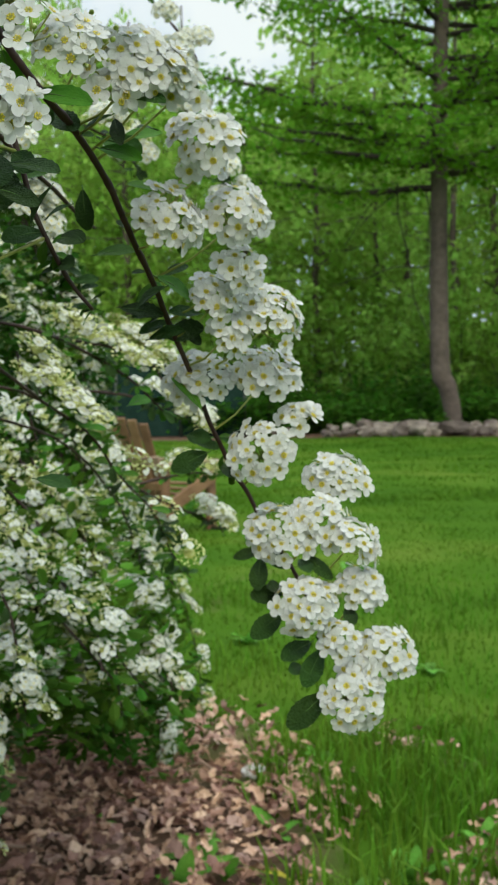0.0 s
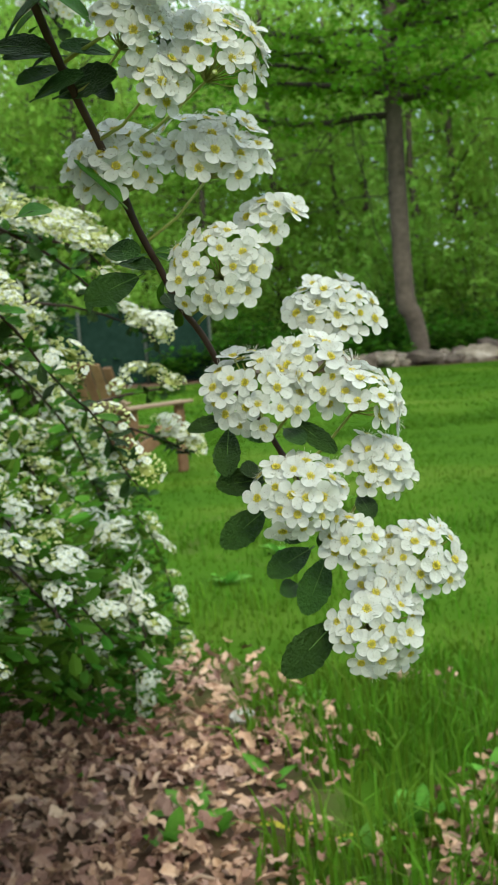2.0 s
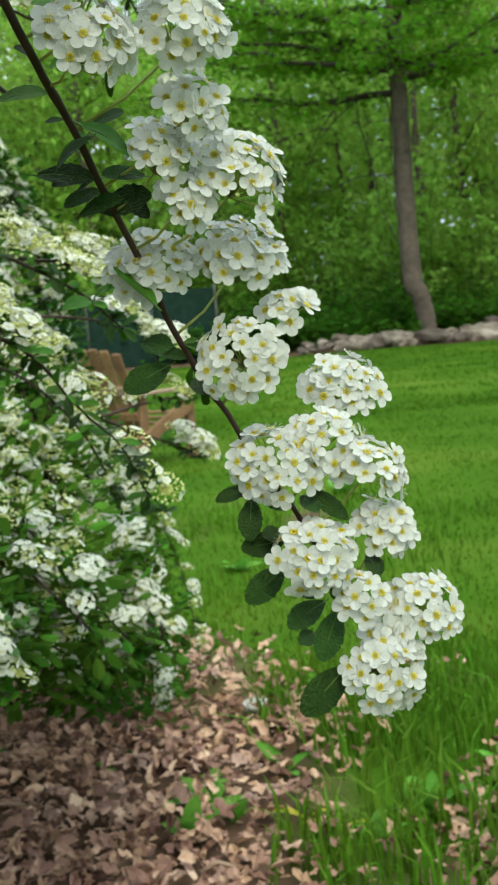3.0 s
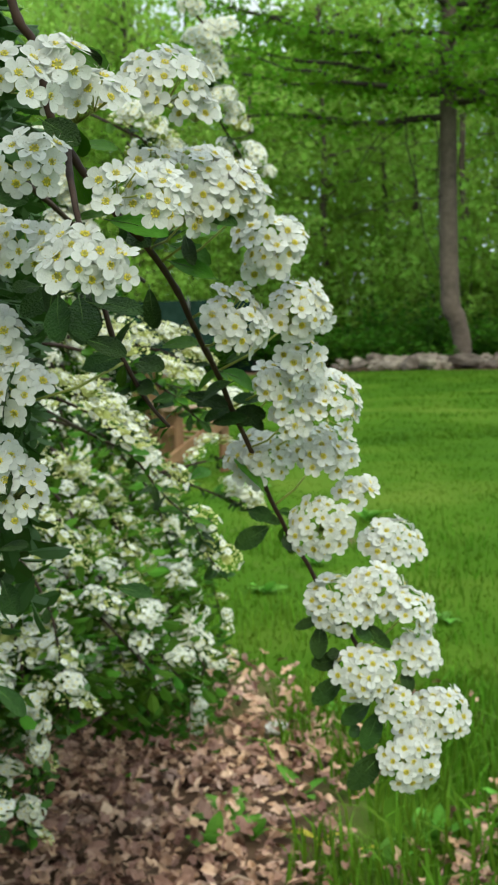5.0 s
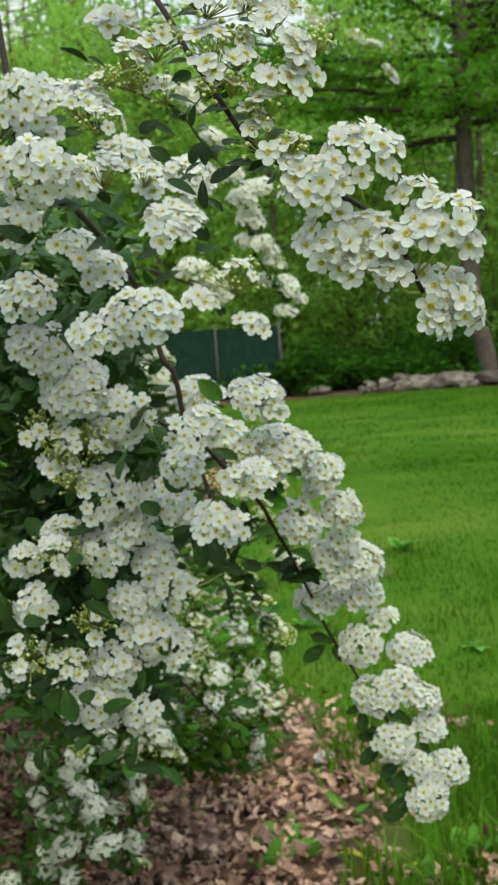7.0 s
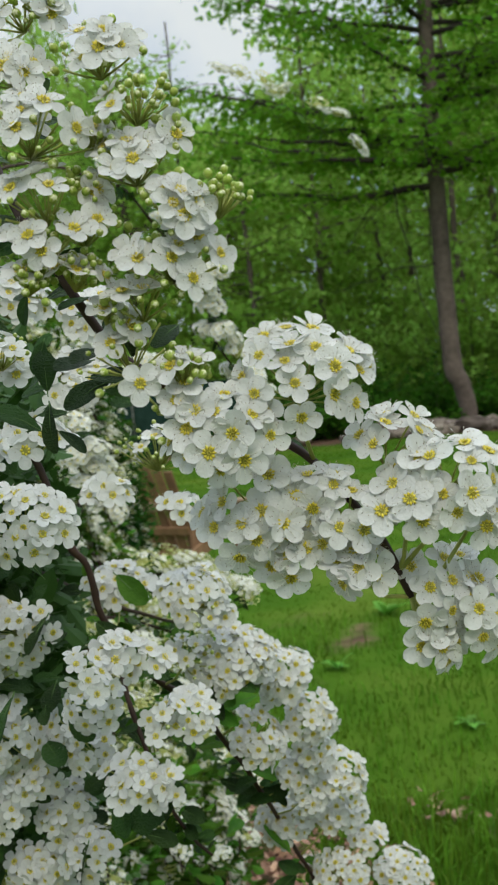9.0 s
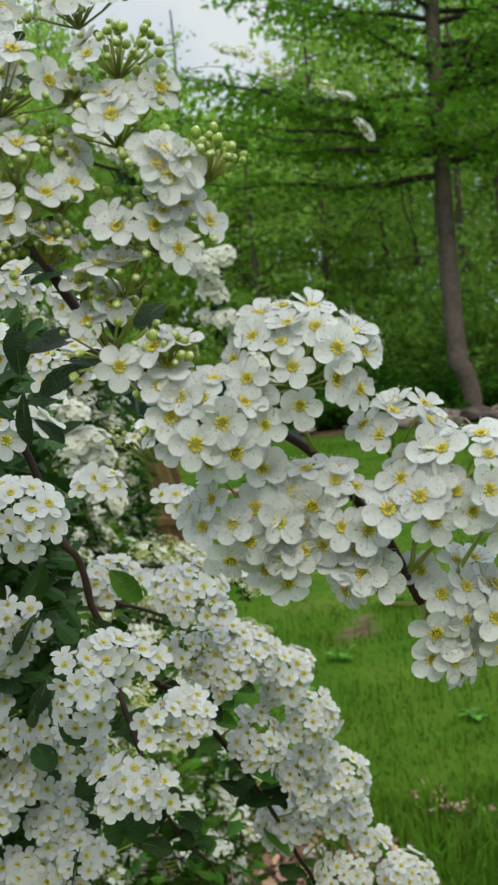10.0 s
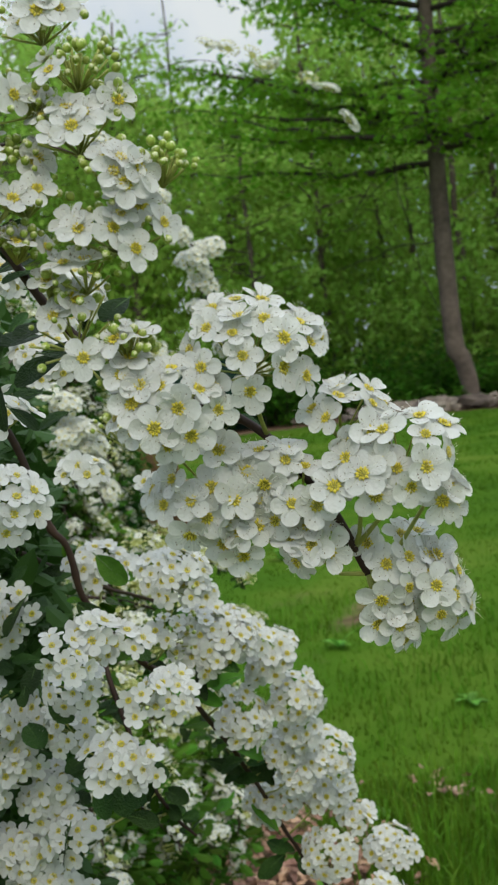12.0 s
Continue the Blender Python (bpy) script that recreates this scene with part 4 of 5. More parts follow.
SPRAY_TOP = [
    (0.0179, 0.3204, 1.1917, 0.0112),
    (0.0241, 0.2957, 1.1634, 0.0121),
    (0.0348, 0.3111, 1.1631, 0.0081),
    (0.0055, 0.3448, 1.1527, 0.0093),
    (0.0193, 0.3277, 1.1825, 0.0082),
]
SPRAY_BACK = [
    (0.0303, 0.3623, 1.1993, 0.0118),
    (0.0462, 0.3704, 1.1783, 0.0110),
    (0.0667, 0.3875, 1.1711, 0.0122),
    (0.0603, 0.3794, 1.1536, 0.0127),
]
SPRAY_FAR = [
    (0.0439, 1.0456, 1.2620, 0.0115),
    (0.0674, 1.0878, 1.2540, 0.0130),
    (0.0492, 1.0715, 1.2424, 0.0139),
    (0.0553, 1.0886, 1.2222, 0.0151),
    (0.0639, 1.0878, 1.2006, 0.0129),
    (0.0742, 1.1048, 1.1813, 0.0136),
    (0.0865, 1.1209, 1.1602, 0.0122),
    (0.0816, 1.1201, 1.1342, 0.0099),
    (0.0005, 1.0038, 1.1772, 0.0110),
    (0.0160, 1.0206, 1.1677, 0.0112),
    (0.0266, 1.0376, 1.1531, 0.0124),
    (0.0078, 1.0049, 1.3281, 0.0143),
    (-0.0042, 0.9627, 1.3312, 0.0128),
    (0.0276, 1.0460, 1.2982, 0.0126),
    (-0.0350, 0.8793, 1.1323, 0.0127),
    (-0.0280, 0.8874, 1.1158, 0.0120),
    (-0.0223, 0.9039, 1.1022, 0.0115),
    (-0.0208, 0.9036, 1.0836, 0.0107),
    (-0.0154, 0.9031, 1.0687, 0.0091),
    (-0.0372, 0.8788, 1.1109, 0.0112),
    (-0.0339, 0.8869, 1.0906, 0.0105),
]
BRANCH_D = [
    (0.1270, 0.1863, 1.1452, 0.0084),
    (0.1149, 0.1824, 1.1378, 0.0070),
    (0.1177, 0.1890, 1.1258, 0.0068),
    (0.1221, 0.1896, 1.1200, 0.0037),
    (0.1265, 0.1898, 1.1286, 0.0043),
    (0.1302, 0.1894, 1.1246, 0.0055),
    (0.1322, 0.1898, 1.1174, 0.0041),
    (0.1396, 0.1914, 1.1338, 0.0063),
    (0.1408, 0.1869, 1.1258, 0.0055),
    (0.1469, 0.1871, 1.1289, 0.0059),
    (0.1502, 0.1895, 1.1229, 0.0034),
    (0.1442, 0.1939, 1.1118, 0.0065),
    (0.1498, 0.1945, 1.1082, 0.0058),
    (0.1429, 0.1939, 1.1047, 0.0041),
]
BRANCH_D_UP = [
    (0.0944, 0.1798, 1.1808, 0.0069),
    (0.0930, 0.1803, 1.1723, 0.0059),
    (0.0943, 0.1803, 1.1661, 0.0057),
    (0.1025, 0.1869, 1.1928, 0.0058),
    (0.1070, 0.1820, 1.1761, 0.0059),
    (0.1124, 0.1789, 1.1689, 0.0040),
    (0.1103, 0.1816, 1.1623, 0.0070),
    (0.1063, 0.1816, 1.1569, 0.0046),
    (0.1035, 0.1831, 1.1492, 0.0065),
    (0.1106, 0.1824, 1.1422, 0.0046),
    (0.0907, 0.1850, 1.1904, 0.0049),
    (0.0899, 0.1934, 1.2016, 0.0052),
    (0.0942, 0.1925, 1.2013, 0.0026),
    (0.0993, 0.1815, 1.1680, 0.0043),
]
BRANCH_D_LEFT = [
    (0.0720, 0.1980, 1.2229, 0.0067),
    (0.0791, 0.2025, 1.2157, 0.0077),
    (0.0858, 0.1980, 1.2078, 0.0063),
    (0.0719, 0.1897, 1.1990, 0.0066),
    (0.0794, 0.1896, 1.1992, 0.0063),
    (0.0744, 0.1895, 1.1918, 0.0061),
    (0.0827, 0.1891, 1.1935, 0.0048),
    (0.0673, 0.2107, 1.1860, 0.0068),
    (0.0737, 0.1849, 1.1714, 0.0046),
    (0.0802, 0.1850, 1.1729, 0.0048),
    (0.0688, 0.2019, 1.2123, 0.0058),
    (0.0798, 0.1933, 1.1640, 0.0048),
    (0.0546, 0.2524, 1.1700, 0.0071),
    (0.0523, 0.2694, 1.1590, 0.0081),
    (0.0638, 0.2770, 1.1573, 0.0059),
    (0.0894, 0.2012, 1.2153, 0.0035),
]
BRANCH_D_DEEP = [
    (0.0694, 0.2772, 1.1383, 0.0064),
    (0.0630, 0.2852, 1.1544, 0.0056),
    (0.0705, 0.3521, 1.1204, 0.0060),
    (0.0885, 0.3856, 1.1107, 0.0065),
]
BUD_HEADS = [
    (0.0164, 0.3842, 1.0683, 0.0147),
    (0.0068, 0.3824, 1.0655, 0.0095),
    (0.0116, 0.3824, 1.0534, 0.0095),
    (0.0033, 0.3874, 1.0237, 0.0119),
    (0.0121, 0.3956, 0.9917, 0.0117),
    (-0.0136, 0.3865, 0.9799, 0.0095),
    (0.0022, 0.3947, 0.9740, 0.0091),
    (-0.0001, 0.3821, 1.0755, 0.0087),
    (0.0411, 0.3607, 1.2061, 0.0072),
]
BUD_HEADS_NEAR = [
    (0.1082, 0.1825, 1.1845, 0.0049),
    (0.1184, 0.1823, 1.1704, 0.0043),
    (0.1111, 0.1820, 1.1472, 0.0034),
    (0.0920, 0.1794, 1.1609, 0.0032),
    (0.0979, 0.1812, 1.1616, 0.0036),
    (0.1021, 0.1837, 1.1800, 0.0035),
    (0.1122, 0.1844, 1.1799, 0.0030),
    (0.1016, 0.1836, 1.1556, 0.0031),
    (0.0823, 0.1864, 1.1759, 0.0042),
    (0.0907, 0.1897, 1.1848, 0.0039),
    (0.0737, 0.1930, 1.1679, 0.0039),
    (0.0994, 0.1845, 1.1739, 0.0035),
]
SPRAY_LOW = [
    (-0.1649, 0.8420, 0.6837, 0.0096),
    (-0.1587, 0.8510, 0.6616, 0.0113),
    (-0.1390, 0.8580, 0.7752, 0.0097),
    (-0.1389, 0.8520, 0.7496, 0.0094),
    (-0.1339, 0.8550, 0.7341, 0.0099),
    (-0.1310, 0.8460, 0.7048, 0.0105),
    (-0.1373, 0.8590, 0.6841, 0.0100),
    (-0.1393, 0.8430, 0.6575, 0.0114),
    (-0.1173, 0.8520, 0.7657, 0.0085),
    (-0.1179, 0.8500, 0.7393, 0.0105),
    (-0.1258, 0.8600, 0.7249, 0.0104),
    (-0.1152, 0.8400, 0.7128, 0.0111),
    (-0.1186, 0.8520, 0.6820, 0.0097),
    (-0.1006, 0.8470, 0.7838, 0.0116),
    (-0.1079, 0.8570, 0.7672, 0.0110),
    (-0.1007, 0.8470, 0.7560, 0.0098),
    (-0.0972, 0.8460, 0.7344, 0.0089),
    (-0.1023, 0.8530, 0.7220, 0.0090),
    (-0.0918, 0.8410, 0.7426, 0.0111),
    (-0.0883, 0.8530, 0.7050, 0.0117),
]
SPRAY_LOW += [
    (-0.0693, 0.9034, 0.7671, 0.0103),
    (-0.0665, 0.9034, 0.7512, 0.0103),
    (-0.0904, 0.9030, 0.7184, 0.0094),
    (-0.0671, 0.9030, 0.7324, 0.0094),
    (-0.0756, 0.9030, 0.6889, 0.0094),
    (-0.0420, 0.9031, 0.7771, 0.0094),
]
STEM_A = [(0.0011, 0.3875, 1.1905), (0.0173, 0.3958, 1.1635), (0.0289, 0.4000, 1.1484), (0.0401, 0.4067, 1.1265), (0.0465, 0.4100, 1.1009), (0.0506, 0.4133, 1.0929), (0.0529, 0.4167, 1.0775), (0.0570, 0.4192, 1.0671), (0.0680, 0.4250, 1.0510), (0.0754, 0.4333, 1.0422), (0.0823, 0.4433, 1.0310), (0.0868, 0.4558, 1.0187), (0.0913, 0.4683, 1.0067), (0.0962, 0.4792, 0.9920), (0.1001, 0.4875, 0.9813), (0.1076, 0.4983, 0.9600), (0.1127, 0.5033, 0.9478), (0.1204, 0.5083, 0.9336), (0.1269, 0.5100, 0.9213), (0.1344, 0.5100, 0.9093), (0.1441, 0.5100, 0.8900), (0.1516, 0.5100, 0.8783), (0.1551, 0.5058, 0.8706)]
STEM_INNER = [(0.0570, 0.4192, 1.0671), (0.0592, 0.4125, 1.0562), (0.0615, 0.4083, 1.0469), (0.0662, 0.4067, 1.0277), (0.0703, 0.4083, 1.0136), (0.0749, 0.4125, 1.0022), (0.0825, 0.4167, 0.9918)]
STEM_D = [(0.0413, 0.2500, 1.2525), (0.0618, 0.2250, 1.2205), (0.0801, 0.2050, 1.1868), (0.0911, 0.1950, 1.1656), (0.1012, 0.1950, 1.1499), (0.1149, 0.1960, 1.1400), (0.1257, 0.1960, 1.1336), (0.1343, 0.1920, 1.1229), (0.1398, 0.1930, 1.1114)]
STEM_FAR = [(-0.0029, 0.4700, 1.0994), (0.0149, 0.5000, 1.0807), (0.0340, 0.5400, 1.0597), (0.0548, 0.6000, 1.0377)]
STEM_TWIG = [(0.0073, 0.6200, 0.9833), (0.0150, 0.7000, 0.9648), (0.0274, 0.7400, 0.9503), (0.0393, 0.7900, 0.9211), (0.0521, 0.8300, 0.8986), (0.0591, 0.8600, 0.8716), (0.0695, 0.8800, 0.8513)]
STEM_SKY = [(0.0052, 0.8600, 1.3249), (0.0386, 0.9000, 1.3586), (0.0791, 0.9200, 1.3732), (0.1192, 0.9400, 1.3628), (0.1551, 0.9500, 1.3433), (0.1918, 0.9500, 1.3006)]
LEAVES_A = [
    (0.1235, 0.5033, 0.9145, 0.1226, 0.4950, 0.9047),
    (0.1306, 0.5033, 0.9026, 0.1200, 0.4950, 0.9029),
    (0.1304, 0.5033, 0.8958, 0.1201, 0.4950, 0.8893),
    (0.1397, 0.5033, 0.8860, 0.1299, 0.4950, 0.8820),
    (0.1434, 0.5033, 0.8837, 0.1373, 0.4950, 0.8728),
    (0.1444, 0.5033, 0.8687, 0.1316, 0.4950, 0.8594),
    (0.1305, 0.5033, 0.9042, 0.1255, 0.4950, 0.9059),
    (0.1233, 0.5033, 0.9170, 0.1147, 0.4950, 0.9155),
    (0.1363, 0.5033, 0.8781, 0.1323, 0.4950, 0.8780),
    (0.1382, 0.5033, 0.9155, 0.1471, 0.4950, 0.9083),
    (0.1268, 0.5033, 0.9160, 0.1318, 0.4950, 0.9120),
    (0.1362, 0.5033, 0.9138, 0.1398, 0.4950, 0.9106),
    (0.1339, 0.5033, 0.8910, 0.1382, 0.4950, 0.8895),
    (0.1517, 0.5033, 0.8974, 0.1540, 0.4950, 0.8933),
    (0.1119, 0.5033, 0.9460, 0.1141, 0.4950, 0.9420),
]
LEAVES_UP = [
    (0.0955, 0.4842, 0.9952, 0.0853, 0.4758, 0.9932),
    (0.0957, 0.4842, 0.9925, 0.0876, 0.4758, 0.9882),
    (0.1058, 0.4842, 0.9947, 0.0967, 0.4758, 0.9948),
    (0.1008, 0.4883, 0.9909, 0.1062, 0.4800, 0.9845),
    (0.0691, 0.4133, 1.0471, 0.0853, 0.4050, 1.0420),
    (0.0897, 0.4258, 1.0493, 0.1024, 0.4175, 1.0450),
    (0.0872, 0.4300, 1.0437, 0.0902, 0.4217, 1.0350),
    (0.0826, 0.4342, 1.0370, 0.0950, 0.4258, 1.0318),
    (0.1019, 0.5050, 0.9535, 0.1105, 0.4967, 0.9512),
    (0.0897, 0.4842, 0.9870, 0.1012, 0.4758, 0.9891),
    (0.0815, 0.4800, 0.9966, 0.0955, 0.4717, 0.9933),
    (0.0867, 0.4633, 1.0181, 0.0836, 0.4550, 1.0195),
]
LEAVES_B = [
    (0.0524, 0.4133, 1.0733, 0.0631, 0.4050, 1.0658),
    (0.0630, 0.4033, 1.0266, 0.0640, 0.3950, 1.0145),
    (0.0555, 0.4033, 1.0297, 0.0482, 0.3950, 1.0220),
    (0.0620, 0.4050, 1.0893, 0.0722, 0.3967, 1.0809),
    (0.0680, 0.4383, 1.0474, 0.0774, 0.4300, 1.0411),
    (0.0811, 0.4467, 1.0424, 0.0933, 0.4383, 1.0355),
    (0.0941, 0.4883, 0.9880, 0.1073, 0.4800, 0.9896),
    (0.0999, 0.4983, 0.9558, 0.1081, 0.4900, 0.9544),
    (0.1063, 0.4983, 0.9500, 0.0954, 0.4900, 0.9447),
    (0.0748, 0.4133, 1.0036, 0.0798, 0.4050, 1.0018),
    (0.0710, 0.4100, 1.0111, 0.0623, 0.4017, 1.0081),
    (0.0742, 0.4117, 1.0097, 0.0829, 0.4033, 1.0076),
    (0.0653, 0.4033, 1.0298, 0.0722, 0.3950, 1.0237),
    (0.0542, 0.3883, 1.0294, 0.0497, 0.3800, 1.0280),
    (0.0657, 0.3800, 1.0257, 0.0681, 0.3717, 1.0157),
]

random.seed(77)


def dress(rows, pts, size, seed, axis=(0.18, -0.72, 0.62), buds=0.0, detailed=True, rooted=True, fit=0.88, reach=0.035, crowd=0.42):
    """Flower heads at the given places and radii, stalked to the nearest point of the branch."""
    for k, (x, y, z, r) in enumerate(rows):
        rng = random.Random(seed + k)
        ax = Vector(axis) + Vector((rng.gauss(0, .15), rng.gauss(0, .12), rng.gauss(0, .12)))
        c = Vector((x, y, z))
        root = nearest(pts, c + Vector((0, 0.004, -0.01)))
        if not rooted or (root - c).length > reach:
            root = None
        else:
            ax += (c - root).normalized() * 0.35
        if detailed:
            near_cluster(c, r * fit, ax, size, seed + k, 1.42, buds, root, crowd=crowd)
        else:
            part("flower_head", MID[rng.randrange(4 if rng.random() > buds else 6)], SHRUB, Matrix.Translation(c) @ facing(ax, rng.uniform(0, 6.28)) @ Matrix.Diagonal((r * rng.uniform(0.85, 1.3), r * 0.9, r * rng.uniform(0.6, 0.85), 1)))


ROOTS = [(-0.85, 1.5, 0.36), (-0.62, 1.05, 0.95), (-0.30, 0.66, 1.38)]
branch_a, pts_a = stem(ROOTS + [(-0.06, 0.44, 1.40)] + STEM_A, 0.0015, 0.0006, label="slender dark brown arching branch")
dress(BRANCH_A, pts_a, 0.0073, 300, (0.12, -0.85, 0.42), fit=0.88)
dress(BRANCH_A_UP, pts_a, 0.0072, 330, (0.12, -0.85, 0.42), 0.06, fit=0.90)
branch_d, pts_d = stem(ROOTS + [(-0.12, 0.42, 1.47)] + STEM_D, 0.0009, 0.0006, label="slender dark brown arching branch")
dress(BRANCH_D, pts_d, 0.0066, 360, (0.10, -0.88, 0.36), fit=0.97, crowd=0.42)
dress(BRANCH_D_UP, pts_d, 0.0064, 380, (0.2, -0.68, 0.55), 0.75, fit=0.90, reach=0.016, crowd=0.43)
dress(BRANCH_D_LEFT, pts_d, 0.0062, 600, (0.25, -0.5, 0.65), 0.8, rooted=False, fit=0.86, crowd=0.44)
branch_i, pts_i = stem(STEM_INNER, 0.0010, 0.0005, label="slender dark brown side branch")
dress(BUDDING, pts_a, 0.0076, 350, (0.0, -0.45, 0.85), 0.9)
dress(SPRAY_INNER, pts_i, 0.0078, 400, (0.1, -0.8, 0.45), fit=0.9)
dress(SPRAY_SIDE, pts_i, 0.0076, 430, (0.1, -0.9, 0.3), 0.1, rooted=False)
dress(SPRAY_TOP, pts_i, 0.0076, 460, (0.1, -0.98, 0.05), 0.1, rooted=False)
dress(SPRAY_BACK, pts_i, 0.0076, 480, (0.45, -0.45, 0.65), 0.15, rooted=False)
dress(SPRAY_FAR, pts_i, 0.0078, 500, (0.2, -0.5, 0.8), 0.3, detailed=False)
# between them smaller heads, so that each spray hangs as one chain
dress([tuple((p + q) / 2 + d for p, q, d in zip(a, b, (random.gauss(-0.003, 0.007), 0.006, random.gauss(-0.004, 0.006), -0.0035))) for a, b in zip(SPRAY_FAR, SPRAY_FAR[1:]) if abs(a[2] - b[2]) < 0.04], pts_i, 0.0078, 640, (0.3, -0.5, 0.7), 0.6, detailed=False)
dress(BRANCH_D_DEEP, pts_i, 0.0076, 490, (0.1, -0.5, 0.75), 0.15, rooted=False)
stem(STEM_FAR, 0.0014, 0.0008)
dress(SPRAY_LOW, pts_i, 0.0078, 560, (0.25, -0.6, 0.75), 0.75, detailed=False)

for k, row in enumerate(LEAVES_A):
    place_leaf(row[:3], row[3:], branch_a, LEAVES[k % 3], (0.2 * (k % 3 - 1), -1, 0.35), 0.6 if k in (7, 9) else 0.92)
for k, row in enumerate(LEAVES_UP):
    place_leaf(row[:3], row[3:], branch_a, YOUNG[k % 2] if k in (4, 7) else LEAVES[k % 3], (0.3 * (k % 3 - 1), -1, 0.5), 0.62)
for k, row in enumerate(LEAVES_B):
    place_leaf(row[:3], row[3:], branch_i, YOUNG[0] if k in (3, 5) else LEAVES[k % 3], (0.3 * (k % 3 - 1), -1, 0.4), 1.2 if k in (1, 14) else 0.9)
dress(BUD_HEADS, pts_i, 0.0075, 520, (0.1, -0.6, 0.7), 2.2, rooted=False)
dress(BUD_HEADS_NEAR, pts_d, 0.0061, 540, (0.35, -0.35, 0.75), 2.2, reach=0.014)
# small leaves all along the branches
for pts, owner, n in ((pts_a[24:], branch_a, 46), (pts_i[24:], branch_i, 34), (pts_d[40:], branch_d, 16)):
    rng = random.Random(n)
    for _ in range(n):
        p = rng.choice(pts)
        d = Vector((rng.gauss(-0.2, .6), rng.uniform(0.0, 0.9), rng.gauss(0, .5))).normalized() * rng.uniform(0.004, 0.0075)
        place_leaf(p + d * 0.15, p + d, owner, rng.choice(LEAVES + YOUNG * (3 if owner is branch_a else 1)), (rng.gauss(0, .5), -0.6, 0.8))


def near_foliage():
    """Dark leaves between and behind the near flower heads."""
    rng = random.Random(23)
    for rows, owner, count in ((SPRAY_SIDE, branch_i, 170), (SPRAY_INNER, branch_i, 40), (SPRAY_TOP, branch_i, 60), (SPRAY_BACK, branch_i, 18), (BRANCH_D_UP, branch_d, 40), (BRANCH_A_UP, branch_a, 34)):
        for _ in range(count):
            x, y, z, r = rng.choice(rows)
            stalk = nearest(pts_d if rows is BRANCH_D_UP else pts_a, (x, y, z))
            if rows in (BRANCH_D_UP, BRANCH_A_UP):
                x, y, z = stalk.lerp(Vector((x, y, z)), rng.uniform(-0.2, 0.5))
            small = 0.6 if y < 0.25 else 1.0
            p = Vector((x - 0.01 * small + rng.gauss(0, .014) * small, y + small * rng.uniform(-0.014 if rows is SPRAY_SIDE else 0.005, 0.04), z + rng.gauss(-0.006, .014) * small))
            d = Vector((rng.gauss(0, 1), rng.gauss(-0.5, .6), rng.gauss(-0.2, .6))).normalized() * rng.uniform(0.008, 0.0145) * small
            if rows is BRANCH_A_UP:
                d.y = abs(d.y)
            place_leaf(p, p + d, owner, rng.choice(LEAVES + YOUNG * 3 if rows is BRANCH_A_UP else LEAVES), (rng.gauss(0, .5), -0.6, 0.8))


near_foliage()


def deep_foliage():
    """Shaded leaves further in, behind the near sprays."""
    rng = random.Random(31)
    leaves = Build()
    while len(leaves.v) < 7 * 5200:
        x, y, z, r = rng.choice(SPRAY_SIDE + SPRAY_SIDE + SPRAY_INNER)
        p = Vector((x + rng.gauss(-0.03, .03), y + 0.075 + 0.4 * rng.random() ** 1.3, z + rng.gauss(-0.02, .045)))
        if p.x < 0.112 - 0.215 * (p.y - 0.10) and p.z > z - 0.04:
            leaf_at(leaves, p, rng, 0.009, 0.016)
    for x, y, z, r in SPRAY_LOW:
        for _ in range(40):
            p = Vector((x + rng.gauss(-0.008, .011), y + rng.uniform(-0.014, 0.06), z + rng.gauss(0, .012)))
            leaf_at(leaves, p, rng, 0.008, 0.014)
    tagged(part("foliage", leaves.mesh("foliage", [LEAF]), SHRUB), kind="stuff")


# ---- the shrub's body: drooping canes with flowers and foliage ----
def spread_at(z):
    """Outer reach of the shrub by height, as a share of its half width."""
    rows = [(0.36, 0.45), (0.42, 0.90), (0.5, 0.98), (0.62, 1.0), (0.70, 0.985), (0.78, 0.96), (0.85, 0.92), (0.92, 0.87), (1.02, 0.86), (1.1, 0.86), (1.25, 0.77), (1.4, 0.62), (1.55, 0.2), (1.7, 0.05)]
    for (a, p), (b, q) in zip(rows, rows[1:]):
        if z <= b:
            return p + (q - p) * (z - a) / (b - a)
    return 0.05


def lowest(y):
    """How low the hanging tips reach; higher at the shrub's near side."""
    return 0.85 - 0.19 * y + 0.32 * max(0, 1.3 - y)


def surface(turn, z, inset=0.0):
    c, s = math.cos(turn), math.sin(turn)
    low = min(1, max(0, (1.06 - z) / 0.16))
    e = 3.2 + 1.8 * low
    r = (abs(c / 0.868) ** e + abs(s / 0.98) ** e) ** (-1 / e)
    k = spread_at(z) * r - inset
    # the lower canes lean out over the near side of the bed
    return Vector((-0.93 + c * k - 0.11 * low * s * k, 1.74 + s * k, z))


def arrays(me):
    co = np.empty(len(me.vertices) * 3)
    me.vertices.foreach_get("co", co)
    return co.reshape(-1, 3), [tuple(p.vertices) for p in me.polygons], [p.material_index for p in me.polygons]


FAR_ARRAYS = [arrays(me) for me in FAR]


def blossom(heads):
    """The far flower heads of one cane, too small to pick apart, joined."""
    verts, faces, index, o = [], [], [], 0
    for (co, fs, ix), m in heads:
        verts.append(co @ m[:3, :3].T + m[:3, 3])
        faces += [tuple(o + k for k in f) for f in fs]
        index += ix
        o += len(co)
    tagged(part("blossom", solid("blossom", np.concatenate(verts).tolist(), faces, [PETAL_FAR, NECTAR_FAR, PEDICEL, BUD_FAR], index), SHRUB), kind="stuff")


